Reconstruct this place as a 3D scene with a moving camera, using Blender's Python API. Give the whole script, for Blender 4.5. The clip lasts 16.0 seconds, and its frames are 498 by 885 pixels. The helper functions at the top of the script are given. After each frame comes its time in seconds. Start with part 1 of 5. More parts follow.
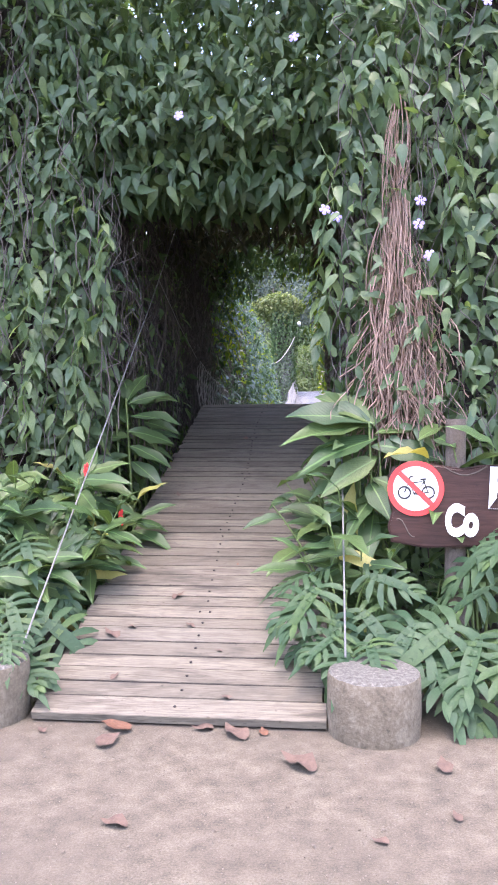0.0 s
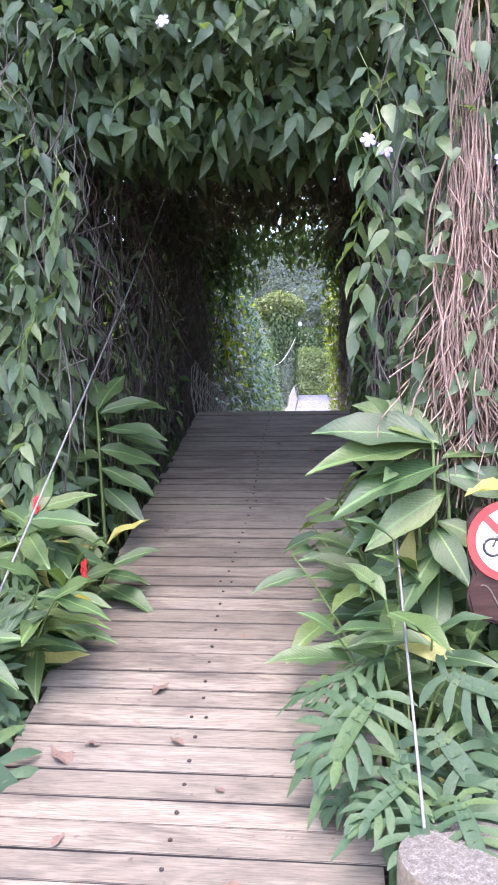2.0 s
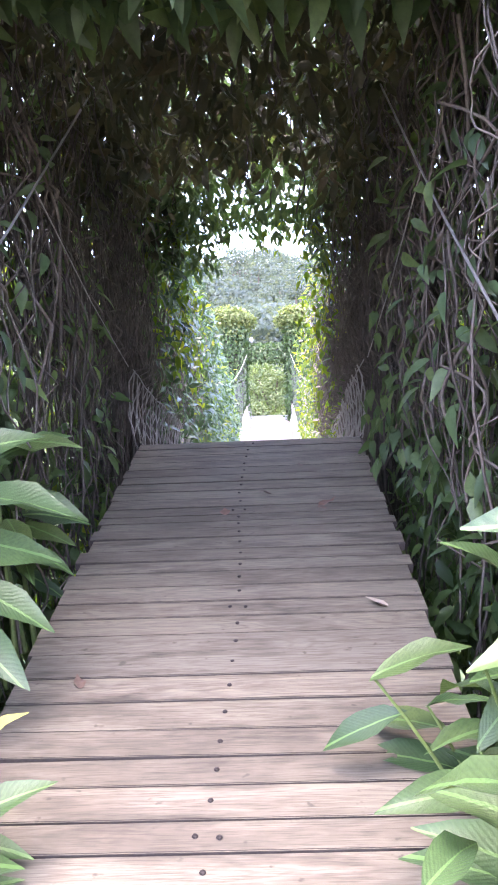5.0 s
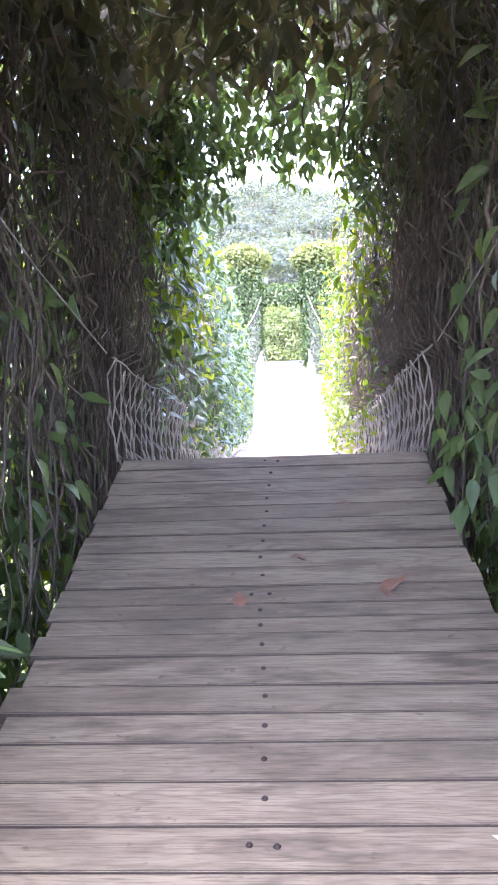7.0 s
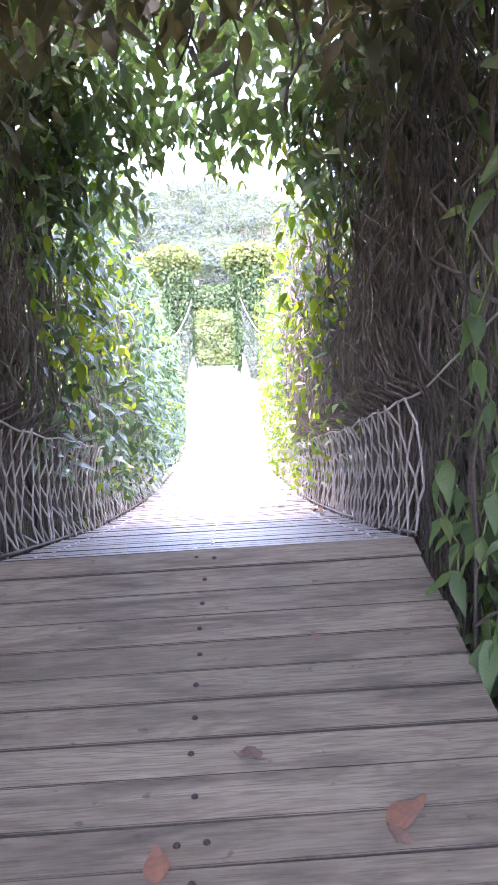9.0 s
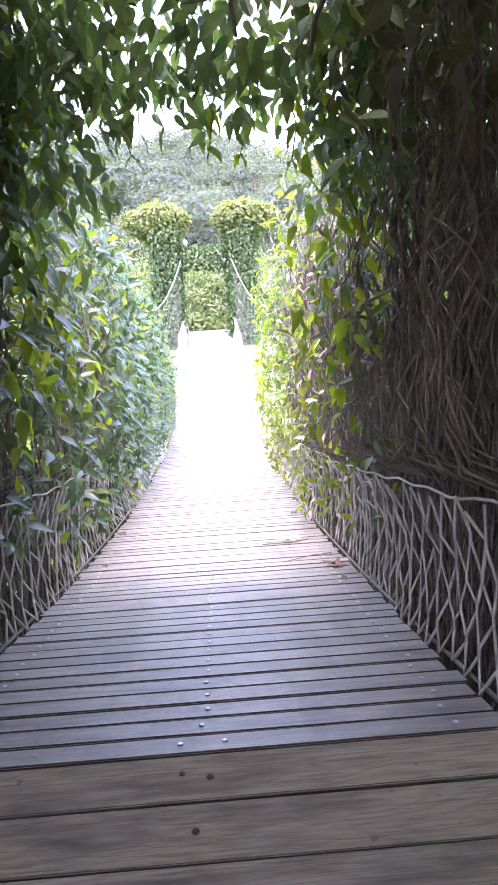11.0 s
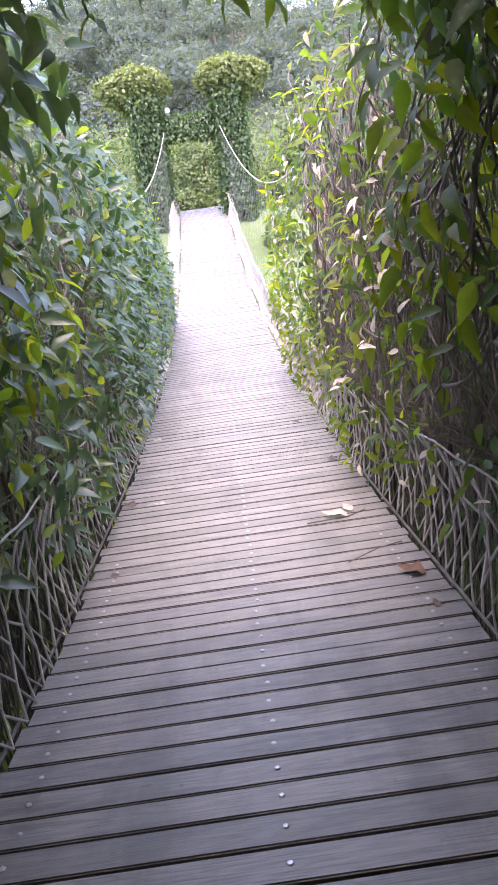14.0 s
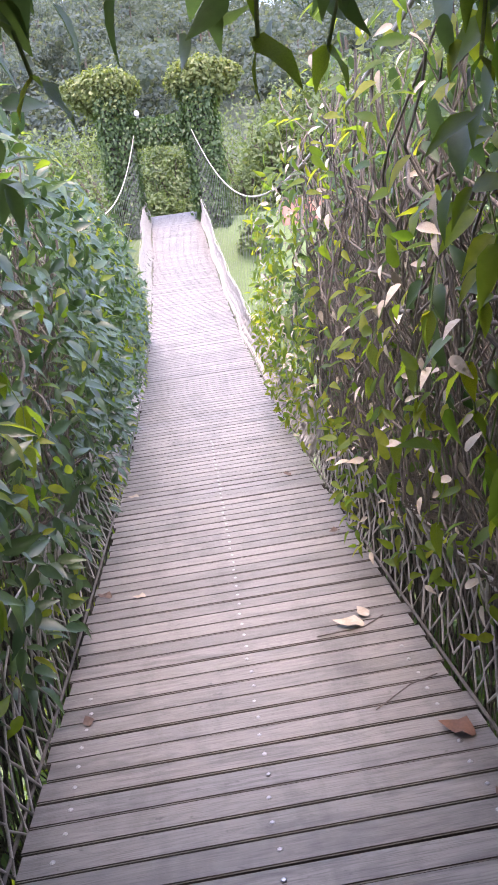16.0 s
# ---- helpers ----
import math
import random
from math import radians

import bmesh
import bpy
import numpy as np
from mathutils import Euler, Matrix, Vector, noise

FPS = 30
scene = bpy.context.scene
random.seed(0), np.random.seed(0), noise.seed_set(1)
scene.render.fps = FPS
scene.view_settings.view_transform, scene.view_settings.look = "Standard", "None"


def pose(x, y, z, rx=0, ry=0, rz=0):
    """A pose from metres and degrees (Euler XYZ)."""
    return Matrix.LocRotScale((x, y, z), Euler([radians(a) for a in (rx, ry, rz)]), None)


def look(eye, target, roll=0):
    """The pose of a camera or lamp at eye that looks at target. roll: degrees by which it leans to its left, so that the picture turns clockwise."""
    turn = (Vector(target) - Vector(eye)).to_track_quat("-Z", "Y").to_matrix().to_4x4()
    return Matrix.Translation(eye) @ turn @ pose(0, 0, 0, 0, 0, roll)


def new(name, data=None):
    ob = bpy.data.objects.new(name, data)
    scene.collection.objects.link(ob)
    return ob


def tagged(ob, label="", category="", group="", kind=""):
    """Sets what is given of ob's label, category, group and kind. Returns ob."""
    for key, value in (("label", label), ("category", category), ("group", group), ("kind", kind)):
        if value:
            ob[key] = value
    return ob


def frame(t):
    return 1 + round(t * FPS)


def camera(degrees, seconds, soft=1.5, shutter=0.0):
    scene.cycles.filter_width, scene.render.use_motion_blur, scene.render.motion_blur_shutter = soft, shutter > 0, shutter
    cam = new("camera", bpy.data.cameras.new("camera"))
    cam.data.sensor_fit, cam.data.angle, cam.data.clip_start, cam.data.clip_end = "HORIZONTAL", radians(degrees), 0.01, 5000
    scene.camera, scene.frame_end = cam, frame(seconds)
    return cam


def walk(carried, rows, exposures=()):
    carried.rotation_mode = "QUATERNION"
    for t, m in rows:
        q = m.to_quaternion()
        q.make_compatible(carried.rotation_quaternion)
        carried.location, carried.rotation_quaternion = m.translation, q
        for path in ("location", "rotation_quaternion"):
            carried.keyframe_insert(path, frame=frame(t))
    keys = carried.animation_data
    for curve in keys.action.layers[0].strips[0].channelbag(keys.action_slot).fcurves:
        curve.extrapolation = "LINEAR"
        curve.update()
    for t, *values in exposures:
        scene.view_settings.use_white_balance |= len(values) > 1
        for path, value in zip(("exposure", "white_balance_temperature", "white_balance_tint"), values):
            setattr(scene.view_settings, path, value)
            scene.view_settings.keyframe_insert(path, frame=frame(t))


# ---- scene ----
cam = camera(35.6, 16.0, soft=1.8)
# seconds, eye, target, roll
PATH = [
    (0.0, (0.741, -3.552, 1.497), (0.495, -1.267, 1.402), -0.4),
    (0.5, (0.665, -3.198, 1.549), (0.406, -0.914, 1.447), -0.4),
    (1.0, (0.624, -2.865, 1.524), (0.377, -0.580, 1.428), -0.4),
    (1.5, (0.589, -2.501, 1.549), (0.356, -0.215, 1.464), -0.4),
    (2.0, (0.528, -2.160, 1.544), (0.290, 0.127, 1.459), -0.5),
    (2.5, (0.460, -1.820, 1.571), (0.259, 0.470, 1.493), -0.6),
    (3.0, (0.390, -1.475, 1.590), (0.212, 0.818, 1.509), -0.4),
    (3.5, (0.314, -1.134, 1.567), (0.148, 1.159, 1.496), -0.5),
    (4.0, (0.201, -0.725, 1.559), (0.076, 1.572, 1.534), -1.1),
    (4.2, (0.189, -0.576, 1.526), (0.090, 1.722, 1.508), -2.1),
    (6.3, (0.129, 1.103, 1.869), (0.067, 3.398, 1.725), -1.8),
    (6.5, (0.119, 1.197, 1.895), (-0.002, 3.486, 1.702), -1.6),
    (7.0, (0.086, 1.478, 1.972), (-0.039, 3.765, 1.761), -2.0),
    (7.5, (0.038, 1.693, 2.050), (0.073, 3.982, 1.824), -2.7),
    (8.0, (0.076, 1.968, 2.073), (0.144, 4.256, 1.846), -3.7),
    (8.5, (0.093, 2.189, 2.152), (0.172, 4.477, 1.930), -3.0),
    (9.0, (0.083, 2.519, 2.177), (0.150, 4.808, 1.956), -3.0),
    (11.3, (0.097, 3.676, 2.515), (0.187, 5.934, 2.092), -3.8),
    (11.5, (0.117, 3.775, 2.515), (0.188, 6.021, 2.024), -6.2),
    (12.0, (0.136, 4.051, 2.583), (-0.067, 6.257, 1.964), -8.8),
    (12.5, (0.134, 4.122, 2.622), (-0.175, 6.318, 2.012), -9.2),
    (13.0, (0.102, 4.256, 2.632), (-0.229, 6.442, 1.999), -9.3),
    (13.5, (0.013, 4.517, 2.729), (-0.154, 6.710, 2.055), -9.1),
    (14.0, (0.019, 4.655, 2.737), (0.053, 6.841, 2.022), -7.9),
    (14.5, (-0.004, 4.885, 2.759), (0.084, 7.060, 2.015), -7.0),
    (15.0, (0.051, 4.994, 2.851), (0.149, 7.167, 2.102), -7.6),
    (15.5, (0.040, 5.152, 2.865), (0.146, 7.326, 2.122), -7.8),
    (16.0, (-0.008, 5.362, 2.953), (0.104, 7.538, 2.222), -8.0),
]
EXPOSURES = [(0.0, 3.22, 6350, 28), (3.5, 3.9, 6300, 31), (6.5, 4.88, 6600, 33), (9.0, 5.12, 6550, 36), (11.5, 4.3, 6850, 32), (12.5, 3.98, 6900, 31), (14.0, 3.68, 7000, 30), (16.0, 3.36, 7000, 29)]
walk(cam, [(t, look(e, g, r)) for t, e, g, r in PATH], EXPOSURES)

# ---- sky and sun: bright haze, the sun near the zenith ----
SUN_ELEVATION, SUN_TURN = 76.0, 186.0
world = bpy.data.worlds.new("sky")
scene.world = world
world.use_nodes = True
wn, wl = world.node_tree.nodes, world.node_tree.links
sky = wn.new("ShaderNodeTexSky")
sky.sky_type, sky.sun_disc = "NISHITA", False
sky.sun_elevation, sky.sun_rotation = radians(SUN_ELEVATION), radians(SUN_TURN)
sky.air_density, sky.dust_density, sky.ozone_density = 1.0, 3.0, 1.0
wl.new(sky.outputs[0], wn["Background"].inputs[0])
wn["Background"].inputs[1].default_value = 0.15
sun = new("sun", bpy.data.lights.new("sun", "SUN"))
sun.data.energy, sun.data.angle, sun.data.color = 0.2, radians(40), (1.0, 0.97, 0.93)
sun.matrix_world = look((0, 0, 30), (-30 * math.sin(radians(SUN_TURN)) / math.tan(radians(SUN_ELEVATION)),
                                     -30 * math.cos(radians(SUN_TURN)) / math.tan(radians(SUN_ELEVATION)), 0))


# ---- materials ----
def nodes_of(name):
    m = bpy.data.materials.new(name)
    m.use_nodes = True
    return m, m.node_tree.nodes, m.node_tree.links, m.node_tree.nodes["Principled BSDF"]


def ramp_node(n, l, source, stops):
    r = n.new("ShaderNodeValToRGB")
    el = r.color_ramp.elements
    while len(el) < len(stops):
        el.new(0.5)
    for e, (p, c) in zip(el, stops):
        e.position, e.color = p, (*c, 1)
    l.new(source, r.inputs[0])
    return r.outputs[0]


def noise_node(n, l, scale, detail=5, rough=0.6, stretch=None, shift=None, space="Object"):
    co = n.new("ShaderNodeTexCoord").outputs[space]
    mp = n.new("ShaderNodeMapping")
    l.new(co, mp.inputs[0])
    if stretch:
        mp.inputs["Scale"].default_value = stretch
    if shift:
        l.new(shift, mp.inputs["Location"])
    t = n.new("ShaderNodeTexNoise")
    t.inputs["Scale"].default_value, t.inputs["Detail"].default_value, t.inputs["Roughness"].default_value = scale, detail, rough
    l.new(mp.outputs[0], t.inputs["Vector"])
    return t.outputs["Fac"]


def mixed(n, l, fac, a, b, mode="MIX"):
    x = n.new("ShaderNodeMix")
    x.data_type, x.blend_type = "RGBA", mode
    for sock, v in ((x.inputs[0], fac), (x.inputs[6], a), (x.inputs[7], b)):
        if isinstance(v, (int, float)):
            sock.default_value = v
        elif isinstance(v, tuple):
            sock.default_value = (*v, 1)
        else:
            l.new(v, sock)
    return x.outputs[2]


def relief(n, l, bsdf, height, strength, distance=0.01):
    b = n.new("ShaderNodeBump")
    b.inputs["Strength"].default_value, b.inputs["Distance"].default_value = strength, distance
    l.new(height, b.inputs["Height"])
    l.new(b.outputs[0], bsdf.inputs["Normal"])


def shift_by_object(n, l):
    info = n.new("ShaderNodeObjectInfo")
    v = n.new("ShaderNodeVectorMath")
    v.operation = "SCALE"
    v.inputs[0].default_value = (37.0, 53.0, 19.0)
    l.new(info.outputs["Random"], v.inputs["Scale"])
    return info.outputs["Random"], v.outputs[0]


def wood_material(name, low, high, dark, rough=0.75, stain=0.6, flow=(1.6, 5.0, 1.0)):
    """Weathered board: grain along X, darker weathered stretches, each board a little different."""
    m, n, l, b = nodes_of(name)
    rnd, shift = shift_by_object(n, l)
    grain = noise_node(n, l, 1.0, 6, 0.7, (1.6, 60, 60), shift)
    fine = noise_node(n, l, 1.0, 4, 0.6, (9, 260, 90), shift)
    patch = noise_node(n, l, 1.0, 4, 0.65, (1.7, 9, 9), shift)
    wide = noise_node(n, l, 1.0, 5, 0.7, (5, 8, 8), shift)
    c = ramp_node(n, l, grain, [(0.3, low), (0.7, high)])
    tone = ramp_node(n, l, rnd, [(0, (0.74, 0.72, 0.70)), (0.45, (1.0, 0.98, 0.95)), (0.8, (1.1, 1.06, 1.04)), (1, (0.84, 0.85, 0.87))])
    c = mixed(n, l, 1.0, c, tone, "MULTIPLY")
    c = mixed(n, l, ramp_node(n, l, fine, [(0.37, (0.62,) * 3), (0.5, (0,) * 3)]), c, dark)
    c = mixed(n, l, ramp_node(n, l, patch, [(0.53, (0,) * 3), (0.68, (stain,) * 3)]), c, dark)
    rings = n.new("ShaderNodeMath")
    rings.operation = "SINE"
    turns = n.new("ShaderNodeMath")
    turns.operation = "MULTIPLY"
    turns.inputs[1].default_value = 95.0
    l.new(noise_node(n, l, 1.0, 1.5, 0.4, (1.3, 11, 11), shift), turns.inputs[0])
    l.new(turns.outputs[0], rings.inputs[0])
    c = mixed(n, l, ramp_node(n, l, rings.outputs[0], [(0.2, (0.0,) * 3), (1.0, (0.34,) * 3)]), c, tuple(0.6 * v for v in low))
    spots = noise_node(n, l, 1.0, 3, 0.5, (22, 30, 30), shift)
    c = mixed(n, l, ramp_node(n, l, spots, [(0.68, (0,) * 3), (0.74, (0.7,) * 3)]), c, dark)
    bleach = noise_node(n, l, 1.0, 4, 0.6, (2.5, 14, 14), shift)
    c = mixed(n, l, ramp_node(n, l, bleach, [(0.58, (0,) * 3), (0.75, (0.35,) * 3)]), c, tuple(min(0.6, 1.3 * v) for v in high))
    c = mixed(n, l, ramp_node(n, l, wide, [(0.35, (0.22,) * 3), (0.6, (0,) * 3)]), c, tuple(0.8 * v for v in high))
    place = n.new("ShaderNodeMapping")
    place.inputs["Scale"].default_value = flow
    l.new(n.new("ShaderNodeNewGeometry").outputs["Position"], place.inputs[0])
    stains = n.new("ShaderNodeTexNoise")
    stains.inputs["Scale"].default_value, stains.inputs["Detail"].default_value, stains.inputs["Roughness"].default_value = 1.0, 6, 0.65
    l.new(place.outputs[0], stains.inputs["Vector"])
    c = mixed(n, l, ramp_node(n, l, stains.outputs["Fac"], [(0.50, (0,) * 3), (0.64, (0.5 * stain,) * 3)]), c, tuple(0.9 * v for v in dark))
    l.new(c, b.inputs["Base Color"])
    b.inputs["Roughness"].default_value = rough
    b.inputs["Specular IOR Level"].default_value = 0.25
    relief(n, l, b, mixed(n, l, 0.5, grain, fine), 0.55, 0.004)
    return m


def set_gloss(m, rough, level):
    b = m.node_tree.nodes["Principled BSDF"]
    b.inputs["Roughness"].default_value, b.inputs["Specular IOR Level"].default_value = rough, level
    return m


def leaf_material(name, colours, gloss=0.42, glow=0.55, shine=0.45, ribs=0.0):
    """Leaf: glossy skin, light passes through; colours spread leaf by leaf."""
    m, n, l, b = nodes_of(name)
    geo, info = n.new("ShaderNodeNewGeometry"), n.new("ShaderNodeObjectInfo")
    add = n.new("ShaderNodeMath")
    add.operation = "ADD"
    l.new(geo.outputs["Random Per Island"], add.inputs[0])
    l.new(info.outputs["Random"], add.inputs[1])
    wrap = n.new("ShaderNodeMath")
    wrap.operation = "FRACT"
    l.new(add.outputs[0], wrap.inputs[0])
    k = len(colours) - 1
    c = ramp_node(n, l, wrap.outputs[0], [(i / k, v) for i, v in enumerate(colours)])
    spots = noise_node(n, l, 30, 4, 0.6)
    c = mixed(n, l, ramp_node(n, l, spots, [(0.35, (0.35,) * 3), (0.6, (0,) * 3)]), c, tuple(v * 0.6 for v in colours[0]))
    ridge = noise_node(n, l, 60, 3)
    if ribs:
        sep = n.new("ShaderNodeSeparateXYZ")
        l.new(n.new("ShaderNodeTexCoord").outputs["Object"], sep.inputs[0])

        def calc(op, u, v):
            m_ = n.new("ShaderNodeMath")
            m_.operation = op
            for sock, w in zip(m_.inputs, (u, v)):
                if isinstance(w, (int, float)):
                    sock.default_value = w
                else:
                    l.new(w, sock)
            return m_.outputs[0]
        side = calc("ABSOLUTE", sep.outputs[0], 0.0)
        mid = calc("LESS_THAN", side, 0.011)
        wavey = calc("SINE", calc("MULTIPLY", calc("SUBTRACT", sep.outputs[1], calc("MULTIPLY", side, 1.6)), ribs), 0.0)
        c = mixed(n, l, calc("MULTIPLY", mid, 0.7), c, tuple(min(0.5, 2.0 * v) for v in colours[1]))
        c = mixed(n, l, calc("MULTIPLY", calc("GREATER_THAN", wavey, 0.55), 0.08), c, tuple(1.6 * v for v in colours[1]))
        ridge = calc("ADD", calc("MULTIPLY", wavey, 0.22), ridge)
    l.new(c, b.inputs["Base Color"])
    b.inputs["Roughness"].default_value = gloss
    b.inputs["Specular IOR Level"].default_value = shine
    relief(n, l, b, ridge, 0.3, 0.004)
    tr = n.new("ShaderNodeBsdfTranslucent")
    l.new(mixed(n, l, 1.0, c, (1.5, 1.45, 0.6), "MULTIPLY"), tr.inputs[0])
    ms = n.new("ShaderNodeMixShader")
    ms.inputs[0].default_value = glow
    l.new(b.outputs[0], ms.inputs[1])
    l.new(tr.outputs[0], ms.inputs[2])
    l.new(ms.outputs[0], n["Material Output"].inputs[0])
    return m


def rough_material(name, stops, scale=8.0, rough=0.85, bump=0.5, depth=0.01, fine=90.0, metal=0.0, space="Object"):
    m, n, l, b = nodes_of(name)
    a = noise_node(n, l, scale, 6, 0.65, space=space)
    f = noise_node(n, l, fine, 4, 0.6, space=space)
    mx = mixed(n, l, 0.4, a, f)
    l.new(ramp_node(n, l, mx, stops), b.inputs["Base Color"])
    b.inputs["Roughness"].default_value, b.inputs["Metallic"].default_value = rough, metal
    relief(n, l, b, mx, bump, depth)
    return m


RAMP_WOOD = wood_material("ramp wood", (0.113, 0.102, 0.078), (0.185, 0.169, 0.130), (0.044, 0.038, 0.030), 0.8, 0.9)
DECK_WOOD = set_gloss(wood_material("deck wood", (0.143, 0.136, 0.126), (0.215, 0.206, 0.191), (0.052, 0.048, 0.043), 0.62, 0.8, (4.5, 1.3, 1.0)), 0.48, 0.42)
# Dark side faces: grime, and the shade of the gaps put into the colour.
BOARD_EDGE = rough_material("grimy shaded board edge", [(0.3, (0.025, 0.021, 0.018)), (0.7, (0.065, 0.055, 0.047))], 12, 0.95)
BEAM_WOOD = wood_material("beam wood", (0.10, 0.08, 0.065), (0.20, 0.165, 0.14), (0.05, 0.04, 0.035))
SIGN_WOOD = wood_material("sign wood", (0.035, 0.018, 0.014), (0.075, 0.036, 0.028), (0.02, 0.011, 0.009), 0.45)
VINE = leaf_material("vine leaf", [(0.065, 0.11, 0.056), (0.10, 0.165, 0.075), (0.072, 0.132, 0.075), (0.14, 0.205, 0.08), (0.085, 0.14, 0.082)], 0.45, 0.45)
# Brighter, yellower copy of VINE: light shining through leaves put into the colour.
VINE_SUN = leaf_material("sunlit vine leaf", [(0.08, 0.15, 0.022), (0.17, 0.24, 0.03), (0.07, 0.14, 0.03), (0.27, 0.29, 0.032), (0.08, 0.15, 0.03)], 0.4, 0.72)
GINGER = leaf_material("ginger leaf", [(0.038, 0.076, 0.03), (0.062, 0.112, 0.038), (0.036, 0.072, 0.034), (0.09, 0.135, 0.042), (0.05, 0.095, 0.033)], 0.4, 0.25, 0.35, 110.0)
PHILO = leaf_material("philodendron leaf", [(0.036, 0.074, 0.036), (0.055, 0.10, 0.045), (0.034, 0.072, 0.036), (0.07, 0.118, 0.04)], 0.52, 0.25, 0.25)
# Duller, browner copy of VINE: aged leaf plus the roof's shade in colour.
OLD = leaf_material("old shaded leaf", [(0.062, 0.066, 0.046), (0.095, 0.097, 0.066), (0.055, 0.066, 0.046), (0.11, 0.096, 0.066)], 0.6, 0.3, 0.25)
YELLOW = leaf_material("yellowed leaf", [(0.26, 0.27, 0.07), (0.33, 0.31, 0.11)], 0.5, 0.3)
IVY = leaf_material("ivy leaf", [(0.032, 0.068, 0.026), (0.052, 0.10, 0.035), (0.075, 0.13, 0.042), (0.04, 0.08, 0.036)], 0.45, 0.45)
HEDGE = leaf_material("glossy hedge leaf", [(0.026, 0.056, 0.026), (0.042, 0.086, 0.03), (0.032, 0.07, 0.036), (0.06, 0.11, 0.034)], 0.34, 0.3, 0.55)
BUSH = leaf_material("bush leaf", [(0.07, 0.105, 0.045), (0.11, 0.16, 0.06), (0.085, 0.13, 0.055), (0.14, 0.18, 0.075)], 0.55, 0.4)
HEAD = leaf_material("tower head leaf", [(0.085, 0.12, 0.045), (0.15, 0.19, 0.07), (0.11, 0.15, 0.055), (0.21, 0.24, 0.10)], 0.5, 0.45)
# Distance haze is mixed into this leaf colour as a pale grey-blue.
HAZED_FOREST = leaf_material("haze-tinted forest leaf", [(0.068, 0.092, 0.092), (0.092, 0.118, 0.112), (0.08, 0.106, 0.104), (0.112, 0.136, 0.116)], 0.95, 0.4, 0.04)
DRY_LEAF = rough_material("dry leaf", [(0.3, (0.055, 0.034, 0.025)), (0.7, (0.13, 0.085, 0.06))], 20, 0.8)
RUST_LEAF = rough_material("rust leaf", [(0.3, (0.07, 0.032, 0.018)), (0.7, (0.15, 0.07, 0.038))], 20, 0.7)
PALE_LEAF = rough_material("pale dry leaf", [(0.3, (0.27, 0.22, 0.16)), (0.7, (0.42, 0.37, 0.30))], 20, 0.8)
STEM = rough_material("woody stem", [(0.3, (0.035, 0.03, 0.026)), (0.7, (0.13, 0.112, 0.096))], 14, 0.85)
ROOT = rough_material("hanging root", [(0.3, (0.16, 0.10, 0.075)), (0.7, (0.38, 0.27, 0.21))], 10, 0.85)
TWIG = rough_material("climbing stem", [(0.3, (0.05, 0.042, 0.035)), (0.7, (0.19, 0.162, 0.135))], 14, 0.85)
GREEN_STEM = rough_material("green stem", [(0.3, (0.07, 0.12, 0.03)), (0.7, (0.15, 0.20, 0.06))], 20, 0.5)
# Near-black brown: the shade deep inside the foliage is put into this colour.
DARK = rough_material("dark shade filler", [(0.3, (0.02, 0.018, 0.015)), (0.7, (0.075, 0.065, 0.052))], 18, 0.95, 1.0, 0.05)
ROPE = rough_material("grey rope", [(0.3, (0.20, 0.185, 0.165)), (0.7, (0.40, 0.375, 0.345))], 30, 0.85, 0.6, 0.004, 240)
STEEL = rough_material("grey cable", [(0.3, (0.09, 0.09, 0.087)), (0.7, (0.18, 0.18, 0.172))], 30, 0.5, 0.4, 0.003, 200)
SCREW = rough_material("screw steel", [(0.3, (0.30, 0.29, 0.28)), (0.7, (0.60, 0.59, 0.58))], 60, 0.35, 0.2, 0.001, 300, 1.0)
RUSTY = rough_material("rusty nail", [(0.3, (0.012, 0.010, 0.010)), (0.7, (0.035, 0.028, 0.025))], 60, 0.6, 0.2, 0.001, 300, 0.5)
CONCRETE = rough_material("concrete", [(0.28, (0.042, 0.033, 0.02)), (0.5, (0.115, 0.096, 0.065)), (0.72, (0.205, 0.178, 0.13))], 13, 0.92, 0.9, 0.014, 60)
AGGREGATE = rough_material("exposed aggregate", [(0.30, (0.032, 0.03, 0.024)), (0.5, (0.10, 0.095, 0.078)), (0.66, (0.20, 0.19, 0.165))], 45, 0.95, 1.0, 0.015, 160)
RED = rough_material("red paint", [(0.3, (0.50, 0.035, 0.03)), (0.7, (0.62, 0.06, 0.05))], 10, 0.4, 0.05)
WHITE = rough_material("white paint", [(0.3, (0.72, 0.71, 0.70)), (0.7, (0.82, 0.81, 0.80))], 8, 0.45, 0.05)
BLACK = rough_material("black paint", [(0.3, (0.015, 0.015, 0.016)), (0.7, (0.03, 0.03, 0.03))], 8, 0.5, 0.05)
PETAL = rough_material("pale violet petal", [(0.3, (0.25, 0.20, 0.55)), (0.7, (0.40, 0.34, 0.68))], 30, 0.6, 0.1)
RED_PETAL = rough_material("red ginger bract", [(0.3, (0.50, 0.02, 0.02)), (0.7, (0.65, 0.05, 0.04))], 30, 0.5, 0.1)
BARK = rough_material("bark", [(0.3, (0.05, 0.04, 0.03)), (0.7, (0.14, 0.115, 0.09))], 10, 0.9, 0.8, 0.02)
BRICK_RED = rough_material("reddish wall", [(0.3, (0.30, 0.14, 0.10)), (0.7, (0.42, 0.22, 0.17))], 4, 0.8)


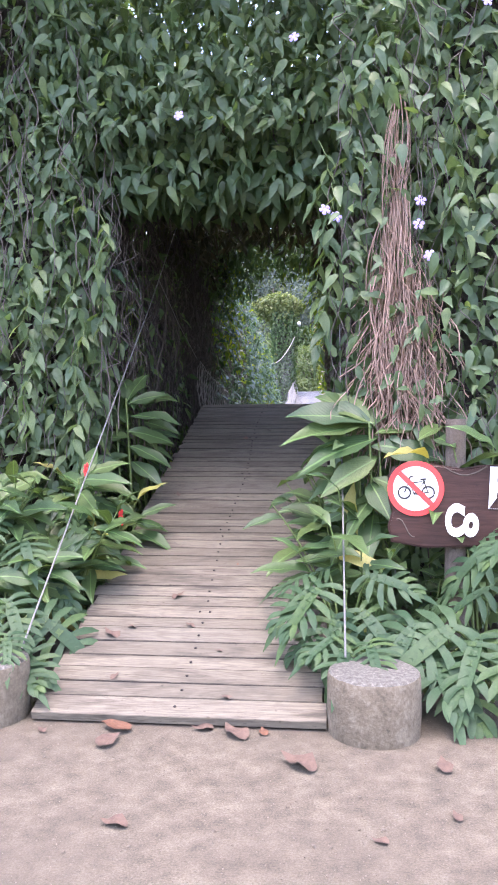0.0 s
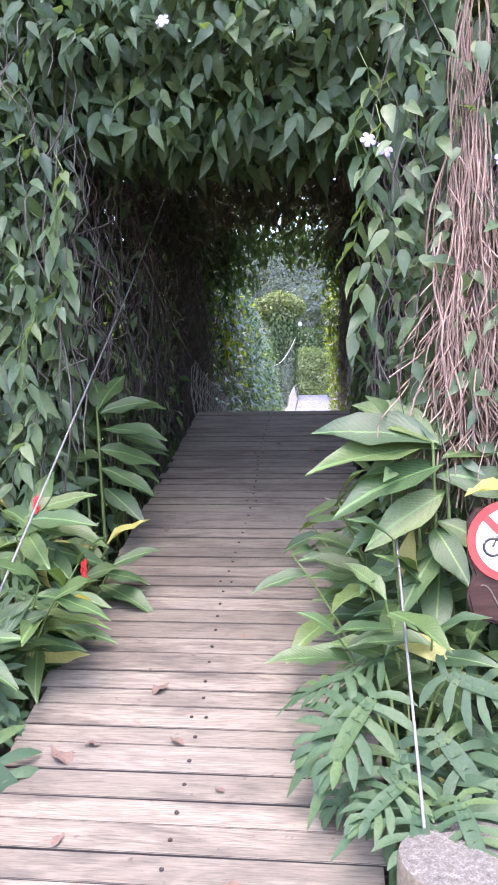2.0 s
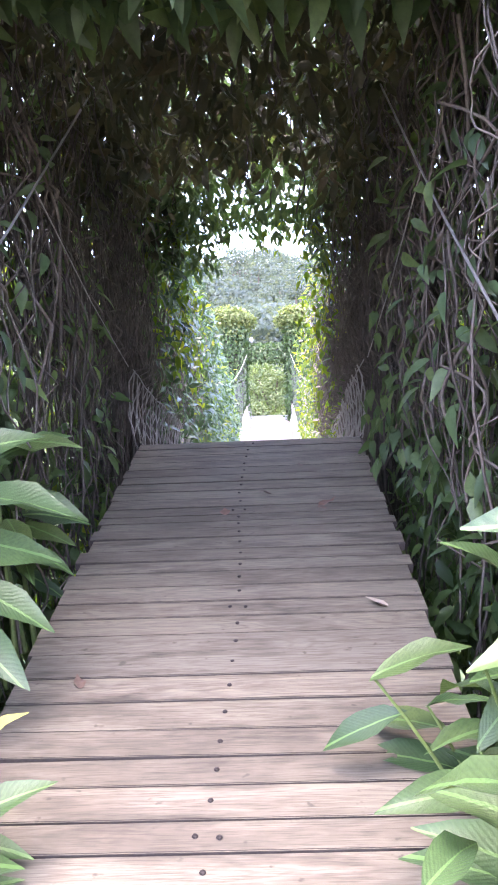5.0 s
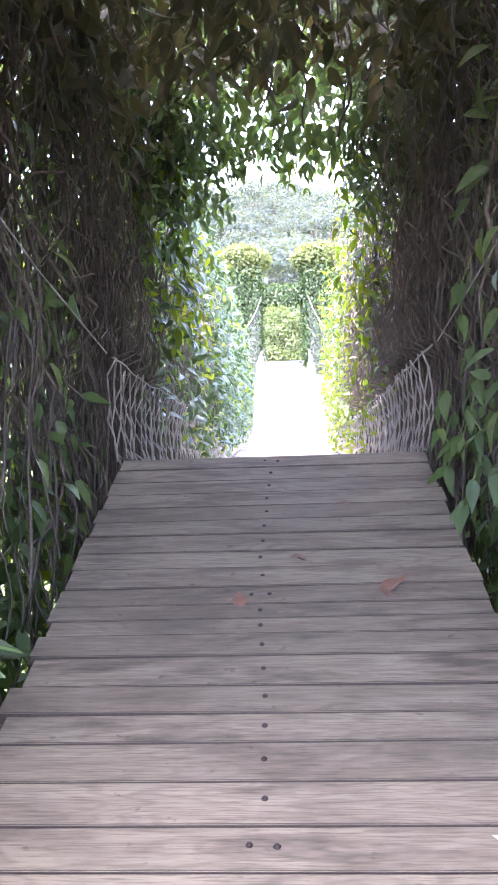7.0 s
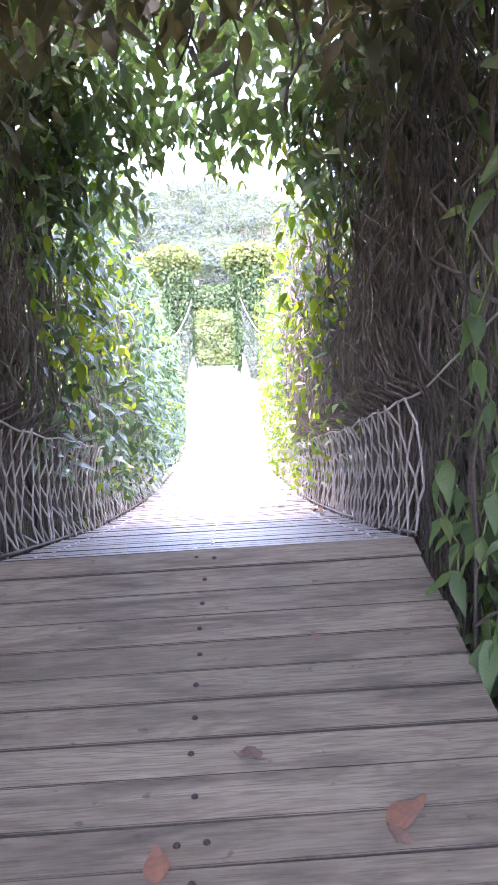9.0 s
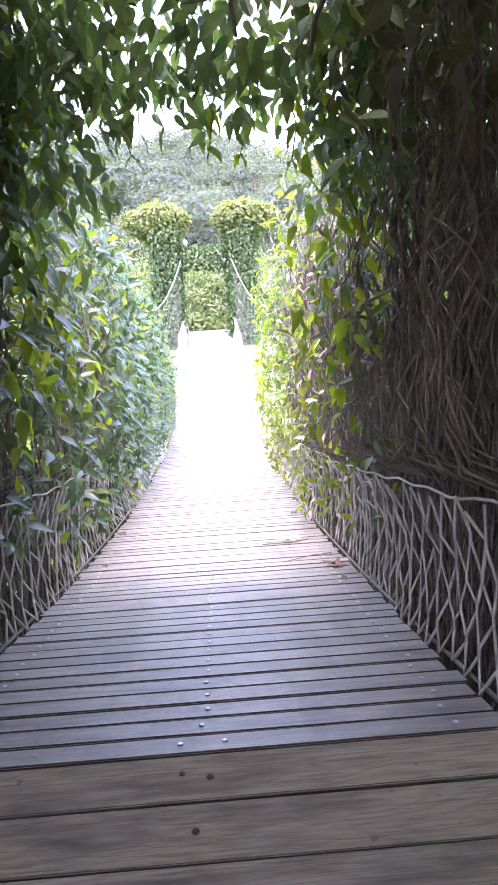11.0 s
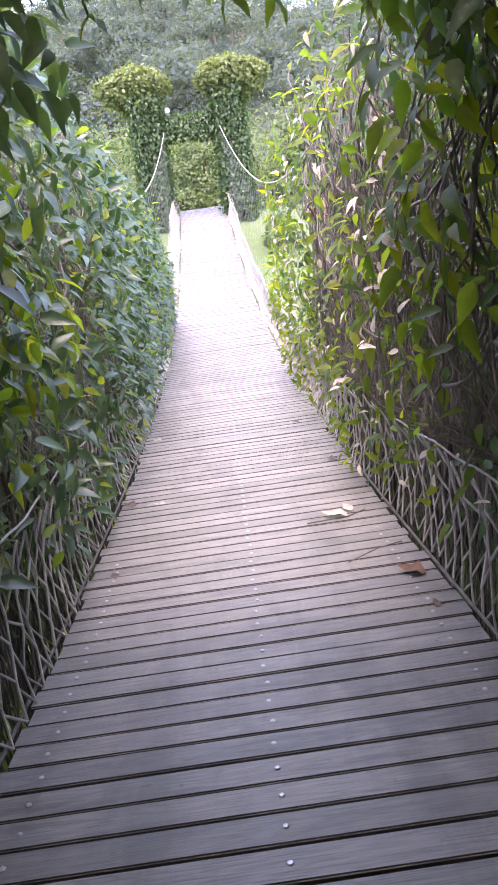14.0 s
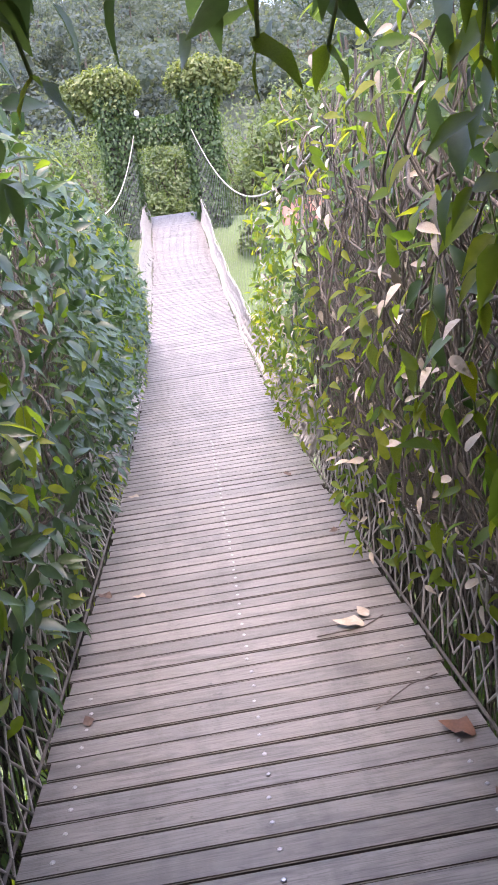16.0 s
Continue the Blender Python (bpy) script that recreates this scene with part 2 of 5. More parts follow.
def ground_material():
    m, n, l, b = nodes_of("ground")
    co = n.new("ShaderNodeNewGeometry").outputs["Position"]
    sep = n.new("ShaderNodeSeparateXYZ")
    l.new(co, sep.inputs[0])
    big, mid, fine = (noise_node(n, l, s, 6, 0.65) for s in (0.9, 9.0, 120.0))
    sand = ramp_node(n, l, mixed(n, l, 0.5, mid, fine), [(0.34, (0.034, 0.028, 0.019)), (0.5, (0.096, 0.081, 0.056)), (0.66, (0.175, 0.15, 0.106))])
    damp = ramp_node(n, l, big, [(0.4, (0.5,) * 3), (0.6, (0,) * 3)])
    sand = mixed(n, l, damp, sand, (0.074, 0.061, 0.043))
    soil = ramp_node(n, l, mixed(n, l, 0.5, mid, fine), [(0.35, (0.032, 0.028, 0.019)), (0.65, (0.105, 0.088, 0.062))])
    grass = ramp_node(n, l, mixed(n, l, 0.5, mid, fine), [(0.3, (0.045, 0.075, 0.028)), (0.55, (0.085, 0.125, 0.048)), (0.75, (0.13, 0.165, 0.07))])

    def edge(axis, lo, hi):
        e = n.new("ShaderNodeMapRange")
        wob = n.new("ShaderNodeMath")
        wob.operation = "MULTIPLY_ADD"
        wob.inputs[1].default_value = 0.5
        l.new(mid, wob.inputs[0])
        l.new(sep.outputs[axis], wob.inputs[2])
        l.new(wob.outputs[0], e.inputs[0])
        e.inputs[1].default_value, e.inputs[2].default_value = lo, hi
        return e.outputs[0]
    c = mixed(n, l, edge("Y", 0.15, 0.55), sand, soil)
    c = mixed(n, l, edge("Y", 4.0, 8.0), c, grass)
    l.new(c, b.inputs["Base Color"])
    b.inputs["Roughness"].default_value = 0.95
    relief(n, l, b, mixed(n, l, 0.5, mid, fine), 0.6, 0.012)
    return m


GROUND = ground_material()


# ---- building helpers ----
def mesh_of(name, verts, faces, material, smooth=True):
    me = bpy.data.meshes.new(name)
    me.from_pydata([tuple(v) for v in verts], [], [tuple(f) for f in faces])
    me.materials.append(material)
    if smooth:
        me.polygons.foreach_set("use_smooth", [True] * len(me.polygons))
    me.update()
    return me


def quads_mesh(name, verts, quads, material, smooth=True):
    """A mesh from arrays: verts (n, 3) and quads (m, 4)."""
    me = bpy.data.meshes.new(name)
    verts, quads = np.asarray(verts, np.float32), np.asarray(quads, np.int32)
    me.vertices.add(len(verts))
    me.vertices.foreach_set("co", verts.ravel())
    me.loops.add(quads.size)
    me.loops.foreach_set("vertex_index", quads.ravel())
    me.polygons.add(len(quads))
    me.polygons.foreach_set("loop_start", np.arange(0, quads.size, 4, dtype=np.int32))
    me.polygons.foreach_set("use_smooth", np.full(len(quads), smooth))
    me.materials.append(material)
    me.update(calc_edges=True)
    return me


def put(name, me, parent=None, label="", kind="", place=None):
    ob = new(name, me)
    if parent:
        ob.parent = parent
    if place is not None:
        ob.matrix_basis = place
    return tagged(ob, label, kind=kind)


def part(name, bm, material, parent, label="", place=None):
    me = bpy.data.meshes.new(name)
    bm.to_mesh(me)
    bm.free()
    me.materials.append(material)
    return put(name, me, parent, label, place=place)


def thing(name, label, category, group="", kind="", place=None):
    ob = new(name)
    if place is not None:
        ob.matrix_basis = place
    return tagged(ob, label, category, group, kind)


def box(bm, x0, x1, y0, y1, z0, z1, bevel=0.0):
    made = bmesh.ops.create_cube(bm, size=1, matrix=Matrix.LocRotScale(((x0 + x1) / 2, (y0 + y1) / 2, (z0 + z1) / 2), None, (x1 - x0, y1 - y0, z1 - z0)))
    if bevel:
        edges = {e for v in made["verts"] for e in v.link_edges}
        bmesh.ops.bevel(bm, geom=list(edges), offset=bevel, segments=2, affect="EDGES")
    return bm


def tube_arrays(lines, radii, sides=4):
    """Round rods along polylines of points; radii a number a line."""
    V, Q, base = [], [], 0
    ang = np.arange(sides) * 2 * np.pi / sides
    for pts, r in zip(lines, radii):
        pts = np.asarray(pts, float)
        k = len(pts)
        d = np.gradient(pts, axis=0)
        d /= np.linalg.norm(d, axis=1)[:, None] + 1e-9
        ref = np.where(np.abs(d[:, 2:3]) > 0.9, np.array([[1.0, 0, 0]]), np.array([[0, 0, 1.0]]))
        a = np.cross(d, ref)
        a /= np.linalg.norm(a, axis=1)[:, None] + 1e-9
        b = np.cross(d, a)
        rr = np.broadcast_to(np.asarray(r, float), (k,))[:, None, None]
        ring = pts[:, None, :] + rr * (np.cos(ang)[None, :, None] * a[:, None, :] + np.sin(ang)[None, :, None] * b[:, None, :])
        V.append(ring.reshape(-1, 3))
        i, j = np.meshgrid(np.arange(k - 1), np.arange(sides), indexing="ij")
        j2 = (j + 1) % sides
        Q.append(base + np.stack([i * sides + j, i * sides + j2, (i + 1) * sides + j2, (i + 1) * sides + j], -1).reshape(-1, 4))
        base += k * sides
    return np.concatenate(V), np.concatenate(Q)


def tubes(name, lines, radii, material, parent=None, sides=4, label="", kind=""):
    return put(name, quads_mesh(name, *tube_arrays(lines, radii, sides), material), parent, label, kind)


def leaf_template(widths, bend=0.10, fold=0.12):
    """A leaf of length 1 along +Y, folded along its midrib and bent: rows of three points. Returns verts, quads."""
    rows = len(widths)
    v = []
    for i, w in enumerate(widths):
        s = i / (rows - 1)
        z = -bend * s * s
        v += [(-w, s, z + fold * w), (0, s - (0.06 if i == 0 else 0), z), (w, s, z + fold * w)]
    q = [(i * 3 + j, i * 3 + j + 1, i * 3 + j + 4, i * 3 + j + 3) for i in range(rows - 1) for j in range(2)]
    return np.array(v), np.array(q)


HEART = leaf_template((0.12, 0.22, 0.185, 0.10, 0.01), 0.25, 0.35)
LOWLEAF = leaf_template((0.2, 0.36, 0.02), 0.2, 0.25)
CLUMP = (np.array([(-0.5, 0, 0), (0.5, 0.1, 0.05), (0.4, 1, 0), (-0.35, 0.9, -0.05)]), np.array([(0, 1, 2, 3)]))
rng = np.random.default_rng(7)


def unit(a):
    return a / (np.linalg.norm(a, axis=-1, keepdims=True) + 1e-9)


def leaf_arrays(P, D, N, S, template):
    tv, tq = template
    D = unit(D)
    B = unit(np.cross(D, N))
    M = np.cross(B, D)
    verts = P[:, None, :] + S[:, None, None] * (tv[None, :, 0:1] * B[:, None, :] + tv[None, :, 1:2] * D[:, None, :] + tv[None, :, 2:3] * M[:, None, :])
    quads = tq[None] + (np.arange(len(P)) * len(tv))[:, None, None]
    return verts.reshape(-1, 3), quads.reshape(-1, 4)


def foliage(name, P, out, size, material, parent, template=HEART, droop=0.9, spread=0.5, label="leaves", kind="stuff"):
    """Leaves at P whose upper sides face out and up and whose tips hang."""
    k = len(P)
    D = np.array([0, 0, -droop]) + 0.35 * out + spread * rng.normal(size=(k, 3))
    N = out + np.array([0, 0, 0.55]) + 0.35 * rng.normal(size=(k, 3))
    S = rng.uniform(*size, k)
    return put(name, quads_mesh(name, *leaf_arrays(P, D, N, S, template), material), parent, label, kind)


def rnd(a, b, k):
    return rng.uniform(min(a, b), max(a, b), k)


def wave(x, y, seed=0.0):
    """Smooth unevenness, about -1 to 1."""
    return (np.sin(1.9 * x + seed) * np.cos(2.3 * y + 1.7 * seed) + 0.6 * np.sin(4.7 * x + 2.1 * seed + 1.3 * y) * np.cos(3.9 * y - x)) / 1.6


# ---- plan ----
RAMP_END, RAMP_TOP, RAMP_LOW = 5.13, 1.566, 0.05
SLOPE = (RAMP_TOP - RAMP_LOW) / RAMP_END
HALF = 0.71
DECK_END = 29.7


def deck_z(y):
    s = y - RAMP_END
    return RAMP_TOP - 0.163 * s + 0.00783 * s * s


def floor_z(y):
    return np.where(y < RAMP_END, RAMP_LOW + SLOPE * y, deck_z(y))


def ground_z(x, y):
    """Level at the path, a hollow under the bridge, a bank at its far end."""
    def ease(v, a, b):
        u = np.clip((v - a) / (b - a), 0, 1)
        return u * u * (3 - 2 * u)
    return -1.3 * ease(y, 4.5, 9) + 3.3 * ease(y, 23.0, 29.5) + 0.03 * wave(x * 0.5, y * 0.5) * ease(y, 2, 6)


# ---- ground ----
def build_ground():
    xs = np.unique(np.concatenate([np.linspace(-12, 12, 60), np.linspace(-60, 60, 41), [-900, -500, -250, -120, 120, 250, 500, 900]]))
    ys = np.unique(np.concatenate([np.linspace(-6, 36, 120), [-900, -400, -150, -60, -25, -12], [40, 50, 70, 100, 200, 400, 900]]))
    X, Y = np.meshgrid(xs, ys)
    V = np.stack([X, Y, ground_z(X, Y)], -1).reshape(-1, 3)
    k = len(xs)
    i, j = np.meshgrid(np.arange(len(ys) - 1), np.arange(k - 1), indexing="ij")
    Q = np.stack([i * k + j, i * k + j + 1, (i + 1) * k + j + 1, (i + 1) * k + j], -1).reshape(-1, 4)
    tagged(put("ground", quads_mesh("ground", V, Q, GROUND)), "pinkish sandy gravel path giving way to soil and grass", "ground", kind="structure")


build_ground()


# ---- hill with forest ----
def hill_z(x, y):
    rise = np.clip((y - 75) / 150, 0, 1) ** 0.9
    return 2.0 + rise * (39 + 4 * np.sin(x / 41 + 0.9) + 2.0 * np.sin(x / 13 + 2) - 0.16 * x)


def build_hill():
    xs, ys = np.linspace(-220, 220, 60), np.linspace(60, 330, 40)
    X, Y = np.meshgrid(xs, ys)
    V = np.stack([X, Y, hill_z(X, Y) - 1.5], -1).reshape(-1, 3)
    i, j = np.meshgrid(np.arange(39), np.arange(59), indexing="ij")
    Q = np.stack([i * 60 + j, i * 60 + j + 1, (i + 1) * 60 + j + 1, (i + 1) * 60 + j], -1).reshape(-1, 4)
    hill = tagged(put("backdrop_hill", quads_mesh("backdrop_hill", V, Q, HAZED_FOREST)), "distant hillside covered with dense hazy forest", "hill", kind="structure")
    k = 1000
    cy = 84 + 150 * rng.random(k) ** 0.8
    cx = cy * rnd(-0.34, 0.42, k)
    P, O, S = [], [], []
    for x, y in zip(cx, cy):
        r = rng.uniform(2.0, 5.4)
        tall = rng.uniform(0.4, 7.5) if rng.random() < 0.4 else rng.uniform(0.4, 3.0)
        m = 520
        d = unit(rng.normal(size=(m, 3)))
        d[:, 2] = np.abs(d[:, 2]) * 0.9 - 0.12
        lump = 0.68 + 0.35 * rng.random(m) + 0.3 * wave(d[:, 0] * 3 + x, d[:, 1] * 3 + d[:, 2] * 3, y)
        P.append(np.array([x, y, hill_z(x, y) + tall]) + d * r * lump[:, None] * np.array([1, 1, 0.72]))
        O.append(d)
        S.append(rng.uniform(0.05, 0.11, m) * r)
    P, O, S = np.concatenate(P), np.concatenate(O), np.concatenate(S)
    D = rng.normal(size=P.shape) * 0.8 + O * 0.4
    N = O + np.array([0, 0, 0.5]) + 0.3 * rng.normal(size=P.shape)
    put("forest_canopy", quads_mesh("forest_canopy", *leaf_arrays(P, D, N, S, CLUMP), HAZED_FOREST), hill, "crowded tree crowns", "stuff")
    lines = [[(x, y, hill_z(x, y) - 2), (x + 0.2, y, hill_z(x, y) + 5.5)] for x, y in zip(cx[::3], cy[::3] - 3.0) if y > 105]
    tubes("forest_trunks", lines, [0.16] * len(lines), BARK, hill, 4, "pale slim trunks", "stuff")


build_hill()


# ---- ivy towers at the far end ----
def shell_points(k, x0, x1, y0, y1, z0, z1, rough=0.12):
    """Points on the sides and top of a box, with the way out of it."""
    w, d, h = x1 - x0, y1 - y0, z1 - z0
    areas = np.array([w * h, w * h, d * h, d * h, w * d * 1.4])
    side = rng.choice(5, k, p=areas / areas.sum())
    a, b = rng.random(k), rng.random(k)
    P, O = np.zeros((k, 3)), np.zeros((k, 3))
    for s, (nx, ny, nz) in enumerate(((0, -1, 0), (0, 1, 0), (-1, 0, 0), (1, 0, 0), (0, 0, 1))):
        q = side == s
        P[q, 0] = x0 + w * (a[q] if nx == 0 else (nx > 0))
        P[q, 1] = y0 + d * ((b[q] if nz else (ny > 0)) if nx == 0 else a[q])
        P[q, 2] = z0 + h * (1.0 if nz else b[q])
        O[q] = (nx, ny, nz)
    P += O * (rng.normal(size=(k, 1)) * rough) + rng.normal(size=(k, 3)) * rough * 0.5
    return P, O


def build_far_tower(x):
    z = float(deck_z(DECK_END)) - 0.2
    tower = thing("ivy_tower", "square bridge tower overgrown with ivy, bushy top", "bridge tower", "ivy towers", place=pose(x, 28.9, z))
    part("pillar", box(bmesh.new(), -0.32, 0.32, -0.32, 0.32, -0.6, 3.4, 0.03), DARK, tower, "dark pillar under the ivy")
    P, O = shell_points(9000, -0.40, 0.40, -0.40, 0.40, -0.4, 3.5, 0.06)
    foliage("ivy", P, O, (0.06, 0.12), IVY, tower, LOWLEAF, label="dense ivy leaves")
    s = np.sign(x)
    P, O = [], []
    for cx, cy, cz, r in ((0.0, 0, 3.3, 0.5), (0.25, 0.1, 3.62, 0.5), (0.55, 0, 3.62, 0.40), (-0.28, -0.1, 3.72, 0.42), (0.05, -0.2, 3.82, 0.42), (0.80, 0.1, 3.60, 0.36), (1.02, 0.0, 3.74, 0.24), (0.42, 0.0, 3.88, 0.34), (-0.50, 0, 3.66, 0.28), (0.72, 0.1, 3.86, 0.28), (-0.25, 0.1, 3.95, 0.24), (0.3, 0.2, 3.30, 0.40)):
        r *= 0.95
        e = unit(rng.normal(size=(1300, 3)))
        lump = 0.7 + 0.25 * np.abs(wave(e[:, 0] * 4, e[:, 1] * 4 + e[:, 2] * 3, cx)) + 0.65 * rng.random(1300) ** 3
        P.append(np.array([s * cx, cy, cz]) + e * lump[:, None] * r * np.array([1, 1, 0.85]))
        O.append(e)
    foliage("bushy_top", np.concatenate(P), np.concatenate(O), (0.06, 0.13), HEAD, tower, LOWLEAF, 0.2, 0.9, "overhanging bushy head of leaves")
    shoots = [[(s * a, b, 3.7), (s * (a * 1.2), b, 4.02 + h), (s * (a * 1.4), b, 4.12 + h)] for a, b, h in ((0.1, 0, 0.25), (0.35, 0.1, 0.2), (-0.2, -0.1, 0.18), (0.6, 0, 0.1))]
    tubes("shoots", shoots, [0.008] * 4, GREEN_STEM, tower, 4, "upright young shoots", "stuff")
    return tower


for side in (-1.28, 1.10):
    build_far_tower(side)


def build_far_beam():
    z = float(deck_z(DECK_END))
    beam = thing("ivy_beam", "ivy-covered crossbeam joining the two towers", "beam", place=pose(-0.08, 28.9, z + 1.98))
    part("core", box(bmesh.new(), -0.8, 0.8, -0.2, 0.2, 0.05, 0.55, 0.03), DARK, beam)
    P, O = shell_points(3000, -0.78, 0.78, -0.27, 0.27, 0.0, 0.6, 0.05)
    foliage("ivy", P, O, (0.06, 0.12), IVY, beam, LOWLEAF, label="dense ivy leaves")


build_far_beam()


def build_bush(x, y, rx, ry, h, k, size=(0.10, 0.21), material=BUSH, label="rounded green shrub with uneven crown", z=None):
    z = float(ground_z(np.array(x), np.array(y))) if z is None else z
    bush = thing("bush", label, "bush", "garden shrubs", place=pose(x, y, z))
    stems = []
    for i in range(9):
        a = i * 0.7
        stems.append([(0.1 * math.cos(a), 0.1 * math.sin(a), -0.1), (rx * 0.3 * math.cos(a), ry * 0.3 * math.sin(a), h * 0.4), (rx * 0.6 * math.cos(a), ry * 0.6 * math.sin(a), h * 0.75)])
    tubes("branchwork", stems, [0.04] * 9, BARK, bush, 5, "brown branches", "stuff")
    k = int(1.7 * k)
    d = unit(rng.normal(size=(k, 3)))
    d[:, 2] = np.abs(d[:, 2])
    lump = 0.62 + 0.42 * rng.random(k) ** 0.5 + 0.25 * wave(d[:, 0] * 4, d[:, 1] * 4 + d[:, 2] * 3, x)
    P = d * lump[:, None] * np.array([rx, ry, h]) + np.array([0, 0, 0.05])
    foliage("crown", P, d, size, material, bush, LOWLEAF, 0.3, 0.8, "many small leaves with gaps")
    return bush


for x, y, rx, ry, h, k in ((0.1, 35, 2.0, 1.6, 2.6, 2200), (-2.6, 38, 2.4, 2.0, 3.4, 2200), (-0.7, 32.6, 0.9, 0.7, 0.8, 700), (1.0, 32.4, 0.8, 0.7, 0.7, 700),
                           (2.8, 37, 2.2, 1.8, 2.4, 1800), (5.5, 33, 2.8, 2.2, 4.0, 3200), (9, 36, 3.4, 2.6, 4.6, 3200), (13, 41, 4.5, 3, 5.6, 3000),
                           (-5.2, 34, 2.6, 2.2, 3.2, 2400), (-9, 38, 3.6, 2.8, 4.2, 2600), (-14, 44, 5, 3.6, 5.8, 2600), (-3.5, 52, 5, 3.4, 5.0, 2600),
                           (4.5, 54, 5, 3.4, 5.0, 2600), (13, 58, 6, 4, 6.5, 2600), (-12, 60, 6, 4, 6.5, 2600), (3.6, 24.5, 1.2, 1.0, 1.6, 1500), (-3.4, 25, 1.4, 1.0, 1.7, 1500), (3.3, 12.5, 1.3, 1.3, 2.3, 1800), (4.0, 16.5, 1.6, 1.5, 2.2, 1800), (6.2, 21, 2.2, 2.0, 2.8, 2000), (-2.6, 14, 1.2, 1.6, 3.0, 1900), (-2.7, 18, 1.3, 1.6, 2.9, 1900), (-3.6, 21.5, 1.6, 1.4, 2.6, 1700), (2.1, 27.2, 0.5, 0.5, 0.9, 500), (-2.1, 27.0, 0.6, 0.5, 1.2, 600), (-2.3, 24.0, 1.0, 1.2, 2.9, 1500), (-2.2, 21.6, 0.9, 1.2, 2.9, 1400), (-2.6, 27.6, 1.0, 0.9, 1.9, 1200), (-2.0, 19.4, 0.8, 1.2, 2.7, 1300), (2.4, 30.6, 0.9, 0.8, 1.3, 900), (3.6, 31.2, 1.4, 1.0, 2.6, 1500)):
    build_bush(x, y, rx, ry, h, 3 * k if 32 < y < 36 and abs(x) < 3 else k, (0.06, 0.13) if abs(x) < 3 else (0.10, 0.21))


def build_low_wall():
    wall = thing("garden_wall", "low reddish garden wall with a pale cap", "wall", place=pose(4.6, 28.2, float(ground_z(np.array(4.6), np.array(28.2)))))
    part("wall_body", box(bmesh.new(), -1.6, 1.6, -0.12, 0.12, -0.3, 0.62, 0.01), BRICK_RED, wall)
    part("cap", box(bmesh.new(), -1.65, 1.65, -0.16, 0.16, 0.62, 0.70, 0.01), CONCRETE, wall, "pale cap")


build_low_wall()


# ---- cables, nets ----
def cable_z(y):
    """Main cable: high at the towers, sagging to about a metre over the deck."""
    u = (y - RAMP_END) / (DECK_END - RAMP_END)
    a, b, sag = 4.05, 4.85, 1.68
    return a + (b - a) * u - 4 * sag * u * (1 - u)


def net_top(y):
    """Upper rim of the side net."""
    return deck_z(y) + np.interp(y, [5.0, 8.5, 13.0, 26.0, 29.0, 29.8], [0.50, 0.50, 0.40, 0.40, 0.66, 0.90])


def flare(y, s):
    """How far the rim of the net leans out; less on the right."""
    return (0.6 if s > 0 else 1.0) * np.interp(y, [8.0, 12.0, 27.0, 29.0], [0.0, 0.20, 0.20, 0.08])


def out_at(y):
    """How far the cable hangs out from the deck's edge."""
    u = (y - RAMP_END) / (DECK_END - RAMP_END)
    return HALF + 0.04 + 1.0 * u * (1 - u)


def build_cables():
    ys = np.linspace(RAMP_END, DECK_END - 0.8, 50)
    for s in (-1, 1):
        c = thing("bridge_cable", "pale rope cable slung between the bridge towers", "cable", "main cables")
        tubes("rope", [np.stack([s * out_at(ys), ys, cable_z(ys)], -1)], [0.010], ROPE, c, 8)
        for y in np.arange(9.0, DECK_END - 0.9, 0.5):
            y = float(y)
            tubes("suspender", [[(s * out_at(y), y, float(cable_z(y))), (s * (HALF + 0.05 + float(flare(y, s))), y, float(net_top(y)) - 0.02)]], [0.0026], STEEL, c, 4)
        stay = thing("stay_cable", "taut grey steel stay cable rising from the bollard", "cable", "stay cables")
        foot = (s * 0.80, 0.12, 0.32)
        guy = thing("guy_wire", "thin pale wire tied from the stay cable to the net", "wire", "guy wires")
        tubes("wire", [[(s * 0.81, 3.35, 2.68), (s * 0.80, 4.25, 2.36), (s * 0.78, 5.16, 2.08)]], [0.0035], ROPE, guy, 6)
        tubes("wire", [[foot, (s * 0.80, 3.0, 2.42), (s * 0.82, RAMP_END, 4.05)]], [0.0052], STEEL, stay, 8)


build_cables()


